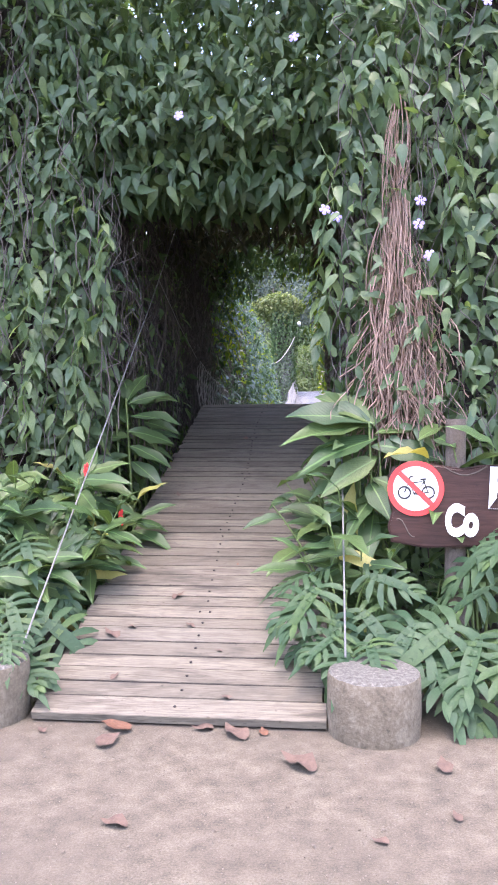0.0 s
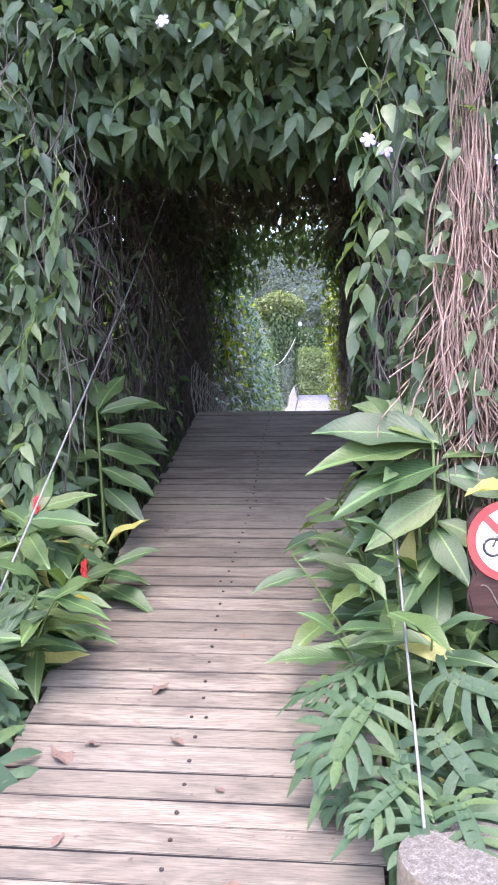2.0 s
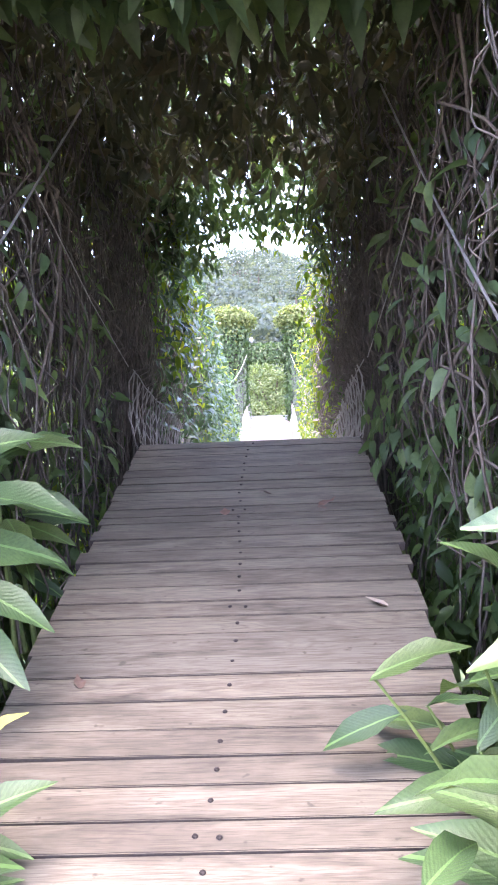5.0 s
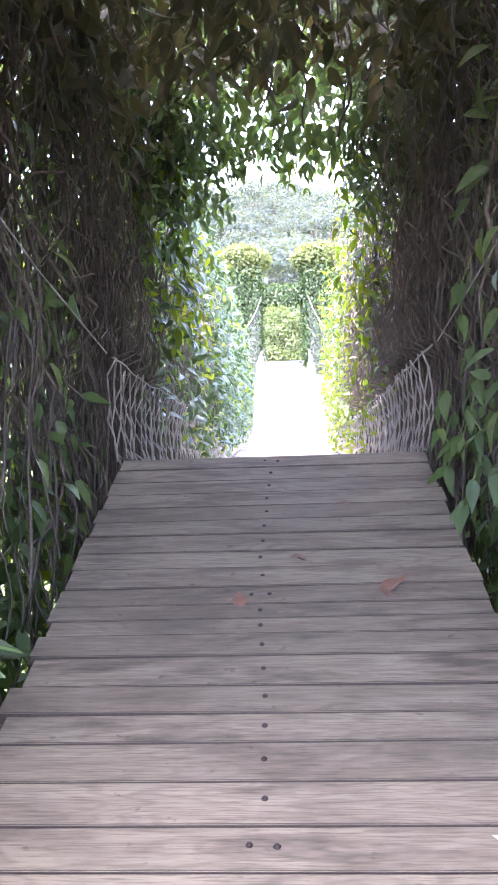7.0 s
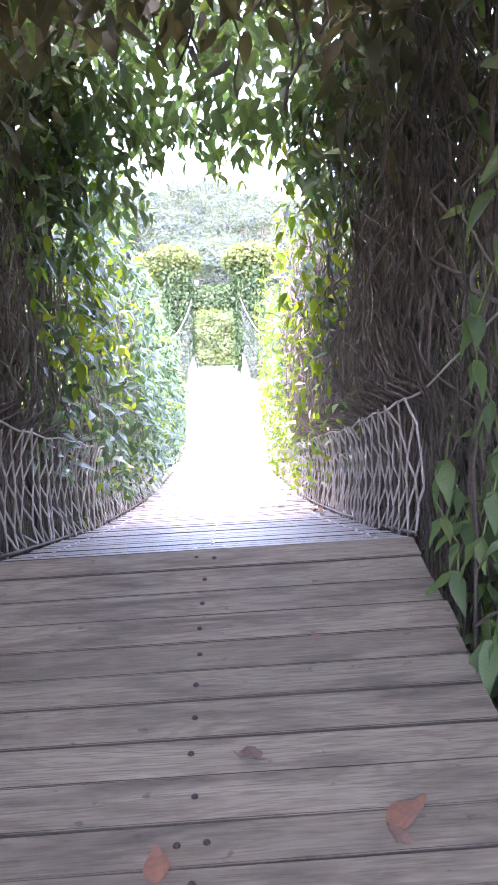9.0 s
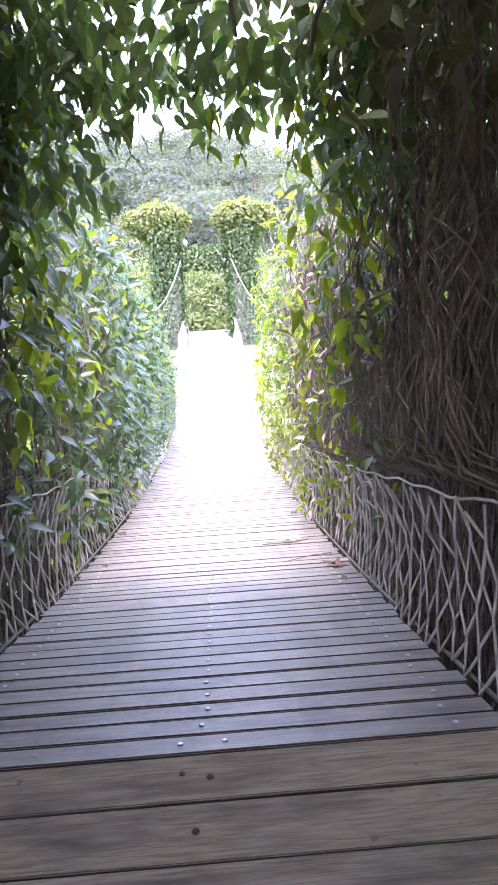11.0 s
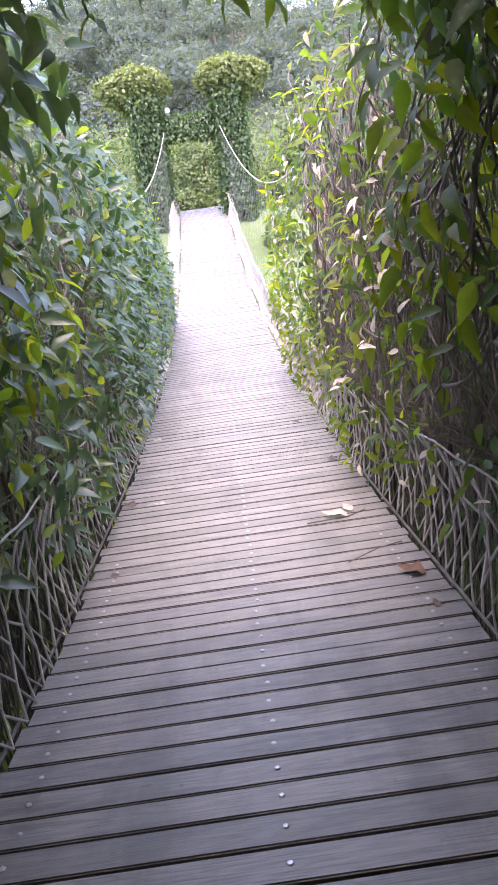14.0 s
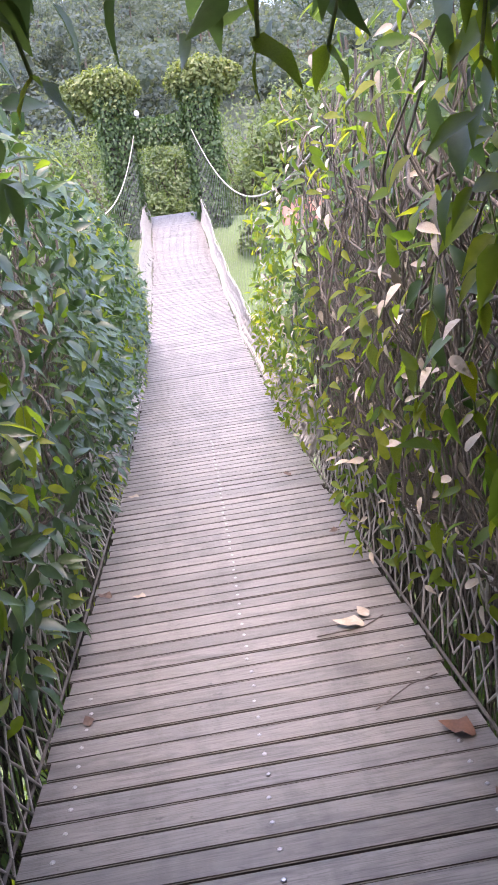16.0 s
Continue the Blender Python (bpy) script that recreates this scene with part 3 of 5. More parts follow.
def build_net(s):
    """Diamond net of knotted rope from the deck's edge up to its rim, with edge ropes."""
    net = thing("rope_net", "knotted grey rope safety net along the deck edge", "net", "side nets")
    cell, rows = 0.120, 5
    y0, y1 = RAMP_END + 0.02, DECK_END - 0.1
    cols = int((y1 - y0) / cell)
    jit = rng.normal(size=(cols + rows + 4, rows + 1, 2)) * 0.010

    def node(i, j):
        i = min(max(i, 0), cols)
        y = y0 + i * cell + (cell / 2 if j % 2 else 0) + jit[i, j, 0]
        h = (float(net_top(np.array(y))) - float(deck_z(y))) * j / rows
        bow = 0.05 * math.sin(math.pi * j / rows) + 0.03 * math.sin(1.7 * y + s)
        return (s * (HALF + 0.02 + bow * 0.8 + float(flare(y, s)) * j / rows) + jit[i, j, 1] * 0.6, min(y, y1), float(deck_z(y)) - 0.01 + h + jit[i, j, 1])
    lines = []
    for i in range(cols + 1):
        for step in (0, -1):
            pts, k = [], i
            for j in range(rows + 1):
                x, y, z = node(k, j)
                pts += [(x, y, z)] if j in (0, rows) else [(x, y, z - 0.011), (x, y, z + 0.011)]
                if j % 2 == 0:
                    k += step
                else:
                    k += step + 1
            lines.append(pts)
    near = [p for p in lines if p[0][1] < 11]
    far = [p for p in lines if p[0][1] >= 11]
    tubes("mesh_rope", near, rng.uniform(0.0036, 0.0054, len(near)), ROPE, net, 5, "knotted diamond mesh", "stuff")
    tubes("far_mesh_rope", far, [0.02] * len(far), ROPE, net, 3, "knotted diamond mesh", "stuff")
    ys = np.linspace(y0, y1, 220)
    tubes("rim_rope", [np.stack([s * (HALF + 0.04 + flare(ys, s)) + 0.012 * np.sin(3 * ys), ys, net_top(ys) + 0.005 * np.sin(5.1 * ys + s) + 0.006 * np.sin(13 * ys)], -1)], [0.0045], ROPE, net, 6, "upper rim rope")
    tubes("edge_rope", [np.stack([s * (HALF + 0.015) + 0 * ys, ys, deck_z(ys) + 0.012], -1)], [0.007], STEM, net, 6, "rope along the deck edge")


for s in (-1, 1):
    build_net(s)


# ---- vine tunnel ----
arch = thing("vine_arch", "old flowering vine grown into a dark tunnel over the ramp", "vine")


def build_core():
    """Dark hulls added behind the outer leaves to block light and stand for deep shade, left and right of the ramp and
    over it.
    """
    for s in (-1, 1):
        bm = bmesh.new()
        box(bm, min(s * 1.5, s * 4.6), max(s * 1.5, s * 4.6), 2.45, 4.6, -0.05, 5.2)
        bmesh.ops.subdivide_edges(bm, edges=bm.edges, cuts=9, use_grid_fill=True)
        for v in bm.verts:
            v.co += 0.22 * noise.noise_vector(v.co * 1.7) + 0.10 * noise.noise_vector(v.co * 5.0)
        part("shade_hull", bm, DARK, arch, "dark hull standing for deep shade behind the leaves")


build_core()


def leaves_sheet(name, k, xs, ys, zs, out, size=(0.09, 0.18), material=VINE, template=HEART, depth=0.25, droop=0.8, spread=0.62, clip_floor=True, seed=0.0):
    """Leaves scattered over a slab; xs, ys, zs give its bounds, out its outer side."""
    P = np.stack([rnd(*xs, k), rnd(*ys, k), rnd(*zs, k)], -1)
    o = np.asarray(out, float)
    bulge = wave(P[:, 0] + P[:, 1], P[:, 2] * 0.8, seed)
    P += o * (0.16 * bulge - depth * rng.random(k) ** 1.5)[:, None]
    if clip_floor:
        P = P[P[:, 2] > np.where(np.abs(P[:, 0]) < HALF + 0.1, floor_z(P[:, 1]) + 0.05, ground_z(P[:, 0], P[:, 1]) + 0.1)]
    return foliage(name, P, np.broadcast_to(o, P.shape), size, material, arch, template, droop, spread)


FRONT = (0, -1, 0.1)
leaves_sheet("leaves_front", 7600, (0.80, 3.6), (1.35, 1.55), (0.2, 5.4), FRONT, (0.07, 0.16), seed=1)
leaves_sheet("leaves_front", 260, (0.75, 1.7), (1.08, 1.22), (1.3, 3.6), FRONT, (0.08, 0.15), seed=1.5, depth=0.1)
leaves_sheet("leaves_front", 8000, (-3.8, -1.0), (1.75, 2.0), (0.2, 5.4), FRONT, (0.07, 0.16), seed=2)
leaves_sheet("leaves_front", 1300, (-1.3, -0.93), (1.9, 2.6), (1.0, 4.2), (0.5, -1, 0), seed=3)
leaves_sheet("leaves_arch", 4200, (-1.3, 1.1), (1.75, 2.0), (3.45, 5.4), FRONT, size=(0.07, 0.15), seed=4, depth=0.5)
leaves_sheet("leaves_arch", 1600, (-1.0, 0.95), (2.0, 2.9), (3.05, 3.5), (0, -0.7, -0.6), seed=5)
# Overhang of leaves out of view, added to shade the arch face below.
leaves_sheet("leaves_crown", 4200, (-3.6, 3.6), (0.95, 2.0), (5.0, 5.5), (0, -0.4, 1), (0.08, 0.16), seed=4.5, depth=0.3)
# Unseen leaves added over the top, flanks and back of the light-blocking hulls.
for s in (-1, 1):
    leaves_sheet("leaves_crown", 5200, (s * 1.3, s * 4.8), (1.6, 4.8), (5.25, 5.6), (0, 0, 1), (0.09, 0.18), VINE, LOWLEAF, 0.3, seed=20 + s)
    leaves_sheet("leaves_flank", 4600, (s * 4.6, s * 4.8), (1.6, 4.8), (0.0, 5.5), (s, 0, 0.2), (0.09, 0.18), VINE, LOWLEAF, 0.3, seed=22 + s)
    leaves_sheet("leaves_flank", 4600, (s * 1.4, s * 4.8), (4.6, 4.9), (0.0, 5.5), (0, 1, 0.2), (0.09, 0.18), VINE, LOWLEAF, 0.3, seed=24 + s)
    leaves_sheet("leaves_flank", 1600, (s * 3.5, s * 4.8), (1.6, 1.9), (0.0, 5.5), FRONT, (0.09, 0.18), VINE, LOWLEAF, 0.3, seed=26 + s)
# roof of the tunnel: thin enough to let the sky through here and there
leaves_sheet("leaves_roof", 8600, (-1.7, 1.7), (2.2, 5.3), (3.6, 4.8), (0, 0, -1), (0.09, 0.18), seed=6, depth=0.4)
for s in (-1, 1):
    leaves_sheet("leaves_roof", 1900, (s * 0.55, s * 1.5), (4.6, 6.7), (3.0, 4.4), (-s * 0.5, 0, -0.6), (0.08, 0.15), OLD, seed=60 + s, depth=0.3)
leaves_sheet("leaves_roof", 2500, (-1.2, 1.2), (5.5, 6.6), (3.45, 4.4), (0, 0, -1), (0.07, 0.14), VINE, seed=6.2, depth=0.4)
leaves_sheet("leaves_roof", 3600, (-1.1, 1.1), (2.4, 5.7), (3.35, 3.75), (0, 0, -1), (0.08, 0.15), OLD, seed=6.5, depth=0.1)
leaves_sheet("leaves_roof", 330, (-0.62, 0.62), (6.3, 6.7), (3.2, 3.5), (0, -0.3, -0.6), (0.05, 0.10), VINE, seed=7.2, depth=0.1)
leaves_sheet("leaves_exit", 760, (-0.90, -0.27), (6.2, 6.8), (2.98, 3.7), (0.6, -0.6, 0), (0.05, 0.10), VINE, seed=7.3, depth=0.1)
leaves_sheet("leaves_roof", 1300, (-0.9, 0.9), (6.1, 6.75), (3.35, 4.1), (0, -0.3, -0.6), (0.06, 0.12), VINE, seed=7, depth=0.1)
leaves_sheet("leaves_exit", 900, (-1.0, -0.46), (6.0, 6.9), (2.7, 3.8), (0.8, -0.5, 0), (0.06, 0.11), VINE, seed=7.5, depth=0.15)
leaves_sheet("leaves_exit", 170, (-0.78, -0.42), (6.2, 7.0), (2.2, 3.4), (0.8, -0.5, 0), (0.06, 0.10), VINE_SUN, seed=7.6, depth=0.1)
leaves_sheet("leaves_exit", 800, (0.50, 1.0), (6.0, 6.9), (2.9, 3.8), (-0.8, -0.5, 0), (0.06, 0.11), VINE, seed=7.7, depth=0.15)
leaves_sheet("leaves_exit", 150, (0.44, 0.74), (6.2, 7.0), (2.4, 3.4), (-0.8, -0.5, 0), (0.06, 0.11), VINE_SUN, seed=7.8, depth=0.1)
# outer skins of the tunnel's sides
LEFT_TOP = ([5.3, 6.6, 8.0, 10.0, 12.0, 15.0, 17.5], [4.2, 4.0, 3.5, 3.15, 2.95, 2.35, 1.3])
RIGHT_TOP = ([5.3, 6.6, 8.0, 9.5, 10.5, 11.5, 13.0], [4.2, 4.0, 3.5, 3.2, 2.9, 2.5, 1.7])


def hedge(s, k, size, material, inward, thick, power=1.1, out=None, droop=0.5, spread=0.7):
    """Leaves grown over the side net and its cable, thinning out along the deck."""
    long = 11.4 if s < 0 else 6.9
    y = RAMP_END + (1.05 if s < 0 else 1.15) + long * rng.random(k) ** power
    top = np.interp(y, *(LEFT_TOP if s < 0 else RIGHT_TOP))
    low = deck_z(y) + np.interp(y, [5.3, 7.0, 8.5, 11.0], [0.52, 0.26, 0.06, 0.02])
    z = low + (top - low) * rng.random(k) ** 0.9
    lean = np.interp(z - deck_z(y), [0.0, 0.5, 1.0, 2.0], [0.06, 0.02, -0.10, -0.10])
    x = s * (HALF + lean + inward + 0.09 * wave(y, z, 3 + s) + thick * rng.random(k) ** 1.6)
    o = np.array([-s, -0.35, 0.3]) if out is None else np.array(out, float)
    foliage("leaves_hedge", np.stack([x, y, z], -1), np.broadcast_to(o, (k, 3)), size, material, arch, HEART, droop, spread)


hedge(-1, 4300, (0.075, 0.13), HEDGE, -0.02, 0.24, 0.9)
hedge(-1, 2200, (0.06, 0.11), IVY, 0.02, 0.34, 0.9)
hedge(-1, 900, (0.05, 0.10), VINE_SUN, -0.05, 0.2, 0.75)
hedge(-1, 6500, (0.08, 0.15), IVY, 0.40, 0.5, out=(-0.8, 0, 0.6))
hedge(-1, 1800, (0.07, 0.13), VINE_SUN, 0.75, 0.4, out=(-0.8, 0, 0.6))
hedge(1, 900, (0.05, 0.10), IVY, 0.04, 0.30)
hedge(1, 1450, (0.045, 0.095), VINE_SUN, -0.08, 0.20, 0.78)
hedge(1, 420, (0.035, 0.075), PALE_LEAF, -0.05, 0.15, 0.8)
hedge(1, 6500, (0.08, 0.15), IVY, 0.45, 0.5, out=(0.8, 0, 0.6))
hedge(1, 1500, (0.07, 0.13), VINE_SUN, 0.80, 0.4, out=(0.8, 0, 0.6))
for s in (-1, 1):
    leaves_sheet("leaves_side", 4200, (s * 1.35, s * 1.75), (2.0, 6.2), (0.2, 4.6), (s, 0, 0.2), (0.09, 0.16), seed=8 + s, depth=0.45)
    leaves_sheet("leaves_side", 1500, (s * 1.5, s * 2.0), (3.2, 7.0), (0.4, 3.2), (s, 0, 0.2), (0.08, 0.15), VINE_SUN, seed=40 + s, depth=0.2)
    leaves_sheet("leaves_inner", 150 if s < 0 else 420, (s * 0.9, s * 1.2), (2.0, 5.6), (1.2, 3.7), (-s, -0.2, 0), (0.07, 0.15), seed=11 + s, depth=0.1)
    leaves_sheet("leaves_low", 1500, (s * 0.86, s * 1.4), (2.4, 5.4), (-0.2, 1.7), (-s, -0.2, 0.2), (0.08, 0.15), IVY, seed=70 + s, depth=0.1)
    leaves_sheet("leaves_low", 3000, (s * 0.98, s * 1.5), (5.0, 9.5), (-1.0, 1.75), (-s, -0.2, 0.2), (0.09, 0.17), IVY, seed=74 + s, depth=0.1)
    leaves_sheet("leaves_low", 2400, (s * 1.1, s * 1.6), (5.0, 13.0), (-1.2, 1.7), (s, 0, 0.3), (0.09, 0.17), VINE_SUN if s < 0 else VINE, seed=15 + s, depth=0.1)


def strands(k, xs, ys, zs, length, wander=0.06, steps=14, fan=0.0, keep=0.80):
    """Hanging stems that swing softly as they go down."""
    lines = []
    mid = (min(xs) + max(xs)) / 2
    for _ in range(k):
        x, y, z = rng.uniform(min(xs), max(xs)), rng.uniform(*ys), rng.uniform(*zs)
        u = np.linspace(0, 1, steps)
        a, b, c, d = rng.uniform(0, 6.3, 4)
        p = np.zeros((steps, 3))
        p[:, 0] = x + wander * (np.sin(4 * u + a) + 0.6 * np.sin(11 * u + b)) + fan * (x - mid) * u ** 2
        p[:, 1] = y + wander * (np.sin(5 * u + c) + 0.6 * np.sin(13 * u + d))
        p[:, 2] = z - rng.uniform(*length) * u
        if keep:
            s = np.sign(mid)
            p[:, 0] = s * (keep + np.abs(s * p[:, 0] - keep))
        side = np.where(p[:, 0] < 0, -1.0, 1.0)
        tuck = (p[:, 1] > RAMP_END) & (p[:, 2] < deck_z(p[:, 1]) + 0.56)
        p[:, 0] = np.where(tuck, side * np.maximum(np.abs(p[:, 0]), 0.82 + 0.1 * rng.random()), p[:, 0])
        low = ground_z(p[:, 0], p[:, 1]) + 0.01
        p[:, 2] = np.maximum(p[:, 2], low)
        lines.append(p)
    return lines


leaves_sheet("leaves_inner", 260, (0.80, 1.0), (2.8, 5.1), (1.3, 3.2), (-1, -0.5, 0.2), (0.09, 0.16), seed=31, depth=0.1)
leaves_sheet("leaves_inner", 140, (-1.0, -0.82), (2.8, 5.1), (1.4, 3.0), (1, -0.5, 0.2), (0.08, 0.14), seed=32, depth=0.1)
for s in (-1, 1):
    L = strands(330, (s * 0.88, s * 1.35), (1.9, 6.0), (2.6, 4.1), (0.8, 3.0), 0.09)
    tubes("hanging_stem_tangle", L, rng.uniform(0.002, 0.007, len(L)), STEM, arch, 4, "tangle of woody stems", "stuff")
    L = strands(34, (s * 0.84, s * 1.0), (2.2, 6.4), (2.0, 3.6), (0.5, 1.6), 0.16, 22)
    tubes("twisted_stem_tangle", L, rng.uniform(0.002, 0.006, len(L)), TWIG, arch, 5, "pale twisted stems", "stuff")
    L = strands(620 if s > 0 else 190, (s * 0.64, s * 0.98), (5.5, 10.0), (2.0, 3.4), (0.6, 2.0), 0.08, 18, 0, 0.64 if s > 0 else 0.70)
    tubes("hedge_stem_tangle", L, rng.uniform(0.002, 0.005, len(L)), TWIG, arch, 4, "thin brown climbing stems", "stuff")
    L = strands(260, (s * 0.76, s * 1.15), (5.15, 6.9), (2.2, 4.0), (0.8, 2.6), 0.08, 16, 0, 0.80)
    tubes("crest_stem_tangle", L, rng.uniform(0.002, 0.007, len(L)), STEM, arch, 4, "dark woody stems by the crest", "stuff")
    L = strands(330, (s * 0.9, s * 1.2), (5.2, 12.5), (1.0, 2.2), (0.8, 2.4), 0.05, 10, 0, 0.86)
    # Stems are coloured dark to stand for the shade behind the net.
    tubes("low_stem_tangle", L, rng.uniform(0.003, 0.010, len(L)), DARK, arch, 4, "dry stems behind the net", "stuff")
def lianas(k, s, ys, zs, seed, inner=0.79):
    """Long bare lianas that swing across the tunnel's side, looping and crossing."""
    r = np.random.default_rng(seed)
    lines = []
    for _ in range(k):
        u = np.linspace(0, 1, 26)
        y0, y1 = r.uniform(*ys), r.uniform(*ys)
        y1 = y0 + (y1 - y0) * 0.45
        z0, z1 = r.uniform(zs[0] + 0.5 * (zs[1] - zs[0]), zs[1]), r.uniform(zs[0], zs[0] + 0.6 * (zs[1] - zs[0]))
        a, b, c = r.uniform(0, 6.3, 3)
        p = np.zeros((26, 3))
        p[:, 1] = y0 + (y1 - y0) * u + 0.10 * np.sin(5 * u + a) + 0.03 * np.sin(17 * u + b)
        p[:, 2] = z0 + (z1 - z0) * u + 0.12 * np.sin(4 * u + b) + 0.03 * np.sin(13 * u + c)
        p[:, 0] = s * (inner + 0.16 * np.abs(np.sin(3 * u + c)) + 0.05 * r.random())
        p[:, 0] += s * (0.85 - inner) * (p[:, 2] < floor_z(p[:, 1]) + 0.55)
        p[:, 2] = np.maximum(p[:, 2], floor_z(p[:, 1]) - 0.1)
        lines.append(p)
    return lines


for s in (-1, 1):
    L = lianas(46, s, (2.6, 6.8), (1.1, 3.7), 300 + s)
    tubes("liana_tangle", L, np.random.default_rng(5).uniform(0.003, 0.009, len(L)), TWIG, arch, 5, "bare looping lianas", "stuff")
    L = lianas(40, s, (5.9, 10.5), (1.5, 3.3), 320 + s, 0.60 if s > 0 else 0.64)
    tubes("liana_tangle", L, np.random.default_rng(6).uniform(0.003, 0.007, len(L)), TWIG, arch, 5, "bare looping lianas", "stuff")
L = strands(260, (-0.9, 0.9), (2.2, 5.6), (3.6, 4.0), (0.1, 0.55), 0.03, 8, 0, 0)
tubes("roof_stem_tangle", L, rng.uniform(0.003, 0.007, len(L)), STEM, arch, 4, "dry stems under the roof", "stuff")
L = strands(60, (1.08, 1.18), (1.2, 1.36), (2.6, 3.4), (0.8, 1.7), 0.03, 18, 2.2, 0) + strands(130, (1.02, 1.26), (1.18, 1.36), (1.7, 2.6), (0.4, 1.0), 0.035, 16, 1.6, 0) + strands(90, (0.95, 1.4), (1.2, 1.36), (1.6, 2.3), (0.3, 0.9), 0.05, 14, 0.8, 0)
tubes("aerial_root_tangle", L, rng.uniform(0.0015, 0.0045, len(L)), ROOT, arch, 4, "bundle of reddish brown hanging roots", "stuff")
L = strands(120, (0.8, 2.2), (1.2, 1.45), (1.4, 4.8), (0.4, 1.4), 0.06, 12, 0, 0) + strands(120, (-2.6, -0.95), (1.6, 1.95), (1.2, 4.8), (0.4, 1.6), 0.06, 12, 0, 0)
tubes("climbing_stem_tangle", L, rng.uniform(0.0015, 0.004, len(L)), STEM, arch, 4, "thin climbing stems among the leaves", "stuff")


# ---- ramp and deck ----
def board_mesh(name, length, width, thick, material, bevel):
    bm = bmesh.new()
    box(bm, -length / 2, length / 2, -width / 2, width / 2, -thick, 0)
    bmesh.ops.bevel(bm, geom=[e for e in bm.edges if abs((e.verts[0].co - e.verts[1].co).x) > 0.5 and e.verts[0].co.z > -0.001], offset=bevel, segments=2, affect="EDGES")
    me = bpy.data.meshes.new(name)
    bm.to_mesh(me)
    bm.free()
    me.materials.append(material)
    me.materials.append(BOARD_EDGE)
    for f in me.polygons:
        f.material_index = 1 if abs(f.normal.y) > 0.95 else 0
    return me


def dome_mesh(name, r, h, material):
    bm = bmesh.new()
    bmesh.ops.create_uvsphere(bm, u_segments=8, v_segments=4, radius=r, matrix=Matrix.Diagonal((1, 1, h / r, 1)))
    me = bpy.data.meshes.new(name)
    bm.to_mesh(me)
    bm.free()
    me.materials.append(material)
    return me


def build_ramp():
    ramp = thing("ramp_floor", "sloping ramp of weathered greyish brown planks", "ramp", kind="structure")
    tilt = math.degrees(math.atan(SLOPE))
    run = RAMP_END / math.cos(math.atan(SLOPE))
    r = random.Random(12)
    upper = [0.118, 0.135, 0.122, 0.123, 0.117, 0.108, 0.126, 0.116, 0.118, 0.100, 0.077, 0.080, 0.100, 0.128, 0.108, 0.098, 0.124, 0.122, 0.112]
    total = run
    widths = [w / math.cos(radians(tilt)) for w in upper]
    while sum(widths) < total - 0.19:
        widths.append(r.choice((0.104, 0.112, 0.118, 0.124, 0.130, 0.142)))
    widths.append(total - sum(widths))
    nail = dome_mesh("nail", 0.0085, 0.005, RUSTY)
    edge = run
    for i, w in enumerate(widths):
        s = edge - w / 2
        edge -= w
        y, z = s * math.cos(radians(tilt)), RAMP_LOW + s * math.sin(radians(tilt))
        me = board_mesh("plank", 2 * HALF, w - r.choice((0.003, 0.0045, 0.006, 0.008)), 0.04, RAMP_WOOD, 0.0025)
        if i == len(widths) - 1:
            me.polygons.foreach_set("material_index", [0] * len(me.polygons))
        put("plank", me, ramp, place=pose(rng.normal() * 0.008, y, z + rng.normal() * 0.0014, tilt + rng.normal() * 0.3, rng.normal() * 0.1, rng.normal() * 0.15))
        x = -0.016 + 0.018 * math.sin(2.6 * y) + rng.normal() * 0.003
        for nx in ((x,) if i % 9 else (x - 0.03, x + 0.03)):
            put("nail", nail, ramp, place=pose(nx, y + rng.normal() * 0.006, z + 0.003, tilt))
    for x in (-0.55, 0.0, 0.55):
        me = mesh_of("joist", [(x + a, b, c) for b, c in ((0.05, -0.02), (RAMP_END, RAMP_TOP - 0.22), (RAMP_END, RAMP_TOP - 0.05), (0.05, RAMP_LOW - 0.035)) for a in (-0.04, 0.04)],
                     [(0, 2, 4, 6), (1, 7, 5, 3), (0, 1, 3, 2), (4, 5, 7, 6), (0, 6, 7, 1), (2, 3, 5, 4)], BEAM_WOOD, False)
        put("joist", me, ramp, "dark supporting joist")


build_ramp()


def build_deck():
    deck = thing("bridge_deck", "hanging bridge deck of narrow grey boards with gaps", "bridge deck", kind="structure")
    pitch = 0.1085
    y = RAMP_END + pitch / 2 + 0.012
    me = [board_mesh("board", 2 * HALF, pitch - g, 0.03, DECK_WOOD, 0.004) for g in (0.008, 0.010, 0.007)]
    screw = dome_mesh("screw", 0.0085, 0.004, SCREW)
    i = 0
    while y < DECK_END:
        slope = -0.163 + 2 * 0.00783 * (y - RAMP_END)
        tilt = math.degrees(math.atan(slope))
        z = float(deck_z(y))
        put("board", me[(i * 5) % 3], deck, place=pose(rng.normal() * 0.008, y, z + rng.normal() * 0.001, tilt + rng.normal() * 0.3, 0, rng.normal() * 0.15))
        if y < 12:
            for x in ((0.004,) if i else (-0.05, 0.06)):
                put("screw", screw, deck, place=pose(x + rng.normal() * 0.004, y, z + 0.001, tilt))
            if y < 8:
                put("screw", screw, deck, place=pose(-0.6 + rng.normal() * 0.006, y, z + 0.001, tilt))
                put("screw", screw, deck, place=pose(0.6 + rng.normal() * 0.006, y, z + 0.001, tilt))
        y += 0.1120 if i < 7 else 0.1076
        i += 1
    ys = np.linspace(RAMP_END, DECK_END, 60)
    for x in (-0.6, -0.2, 0.2, 0.6):
        tubes("carrier_cable", [np.stack([x + 0 * ys, ys, deck_z(ys) - 0.05], -1)], [0.014], STEEL, deck, 6, "steel cable under the boards")


build_deck()


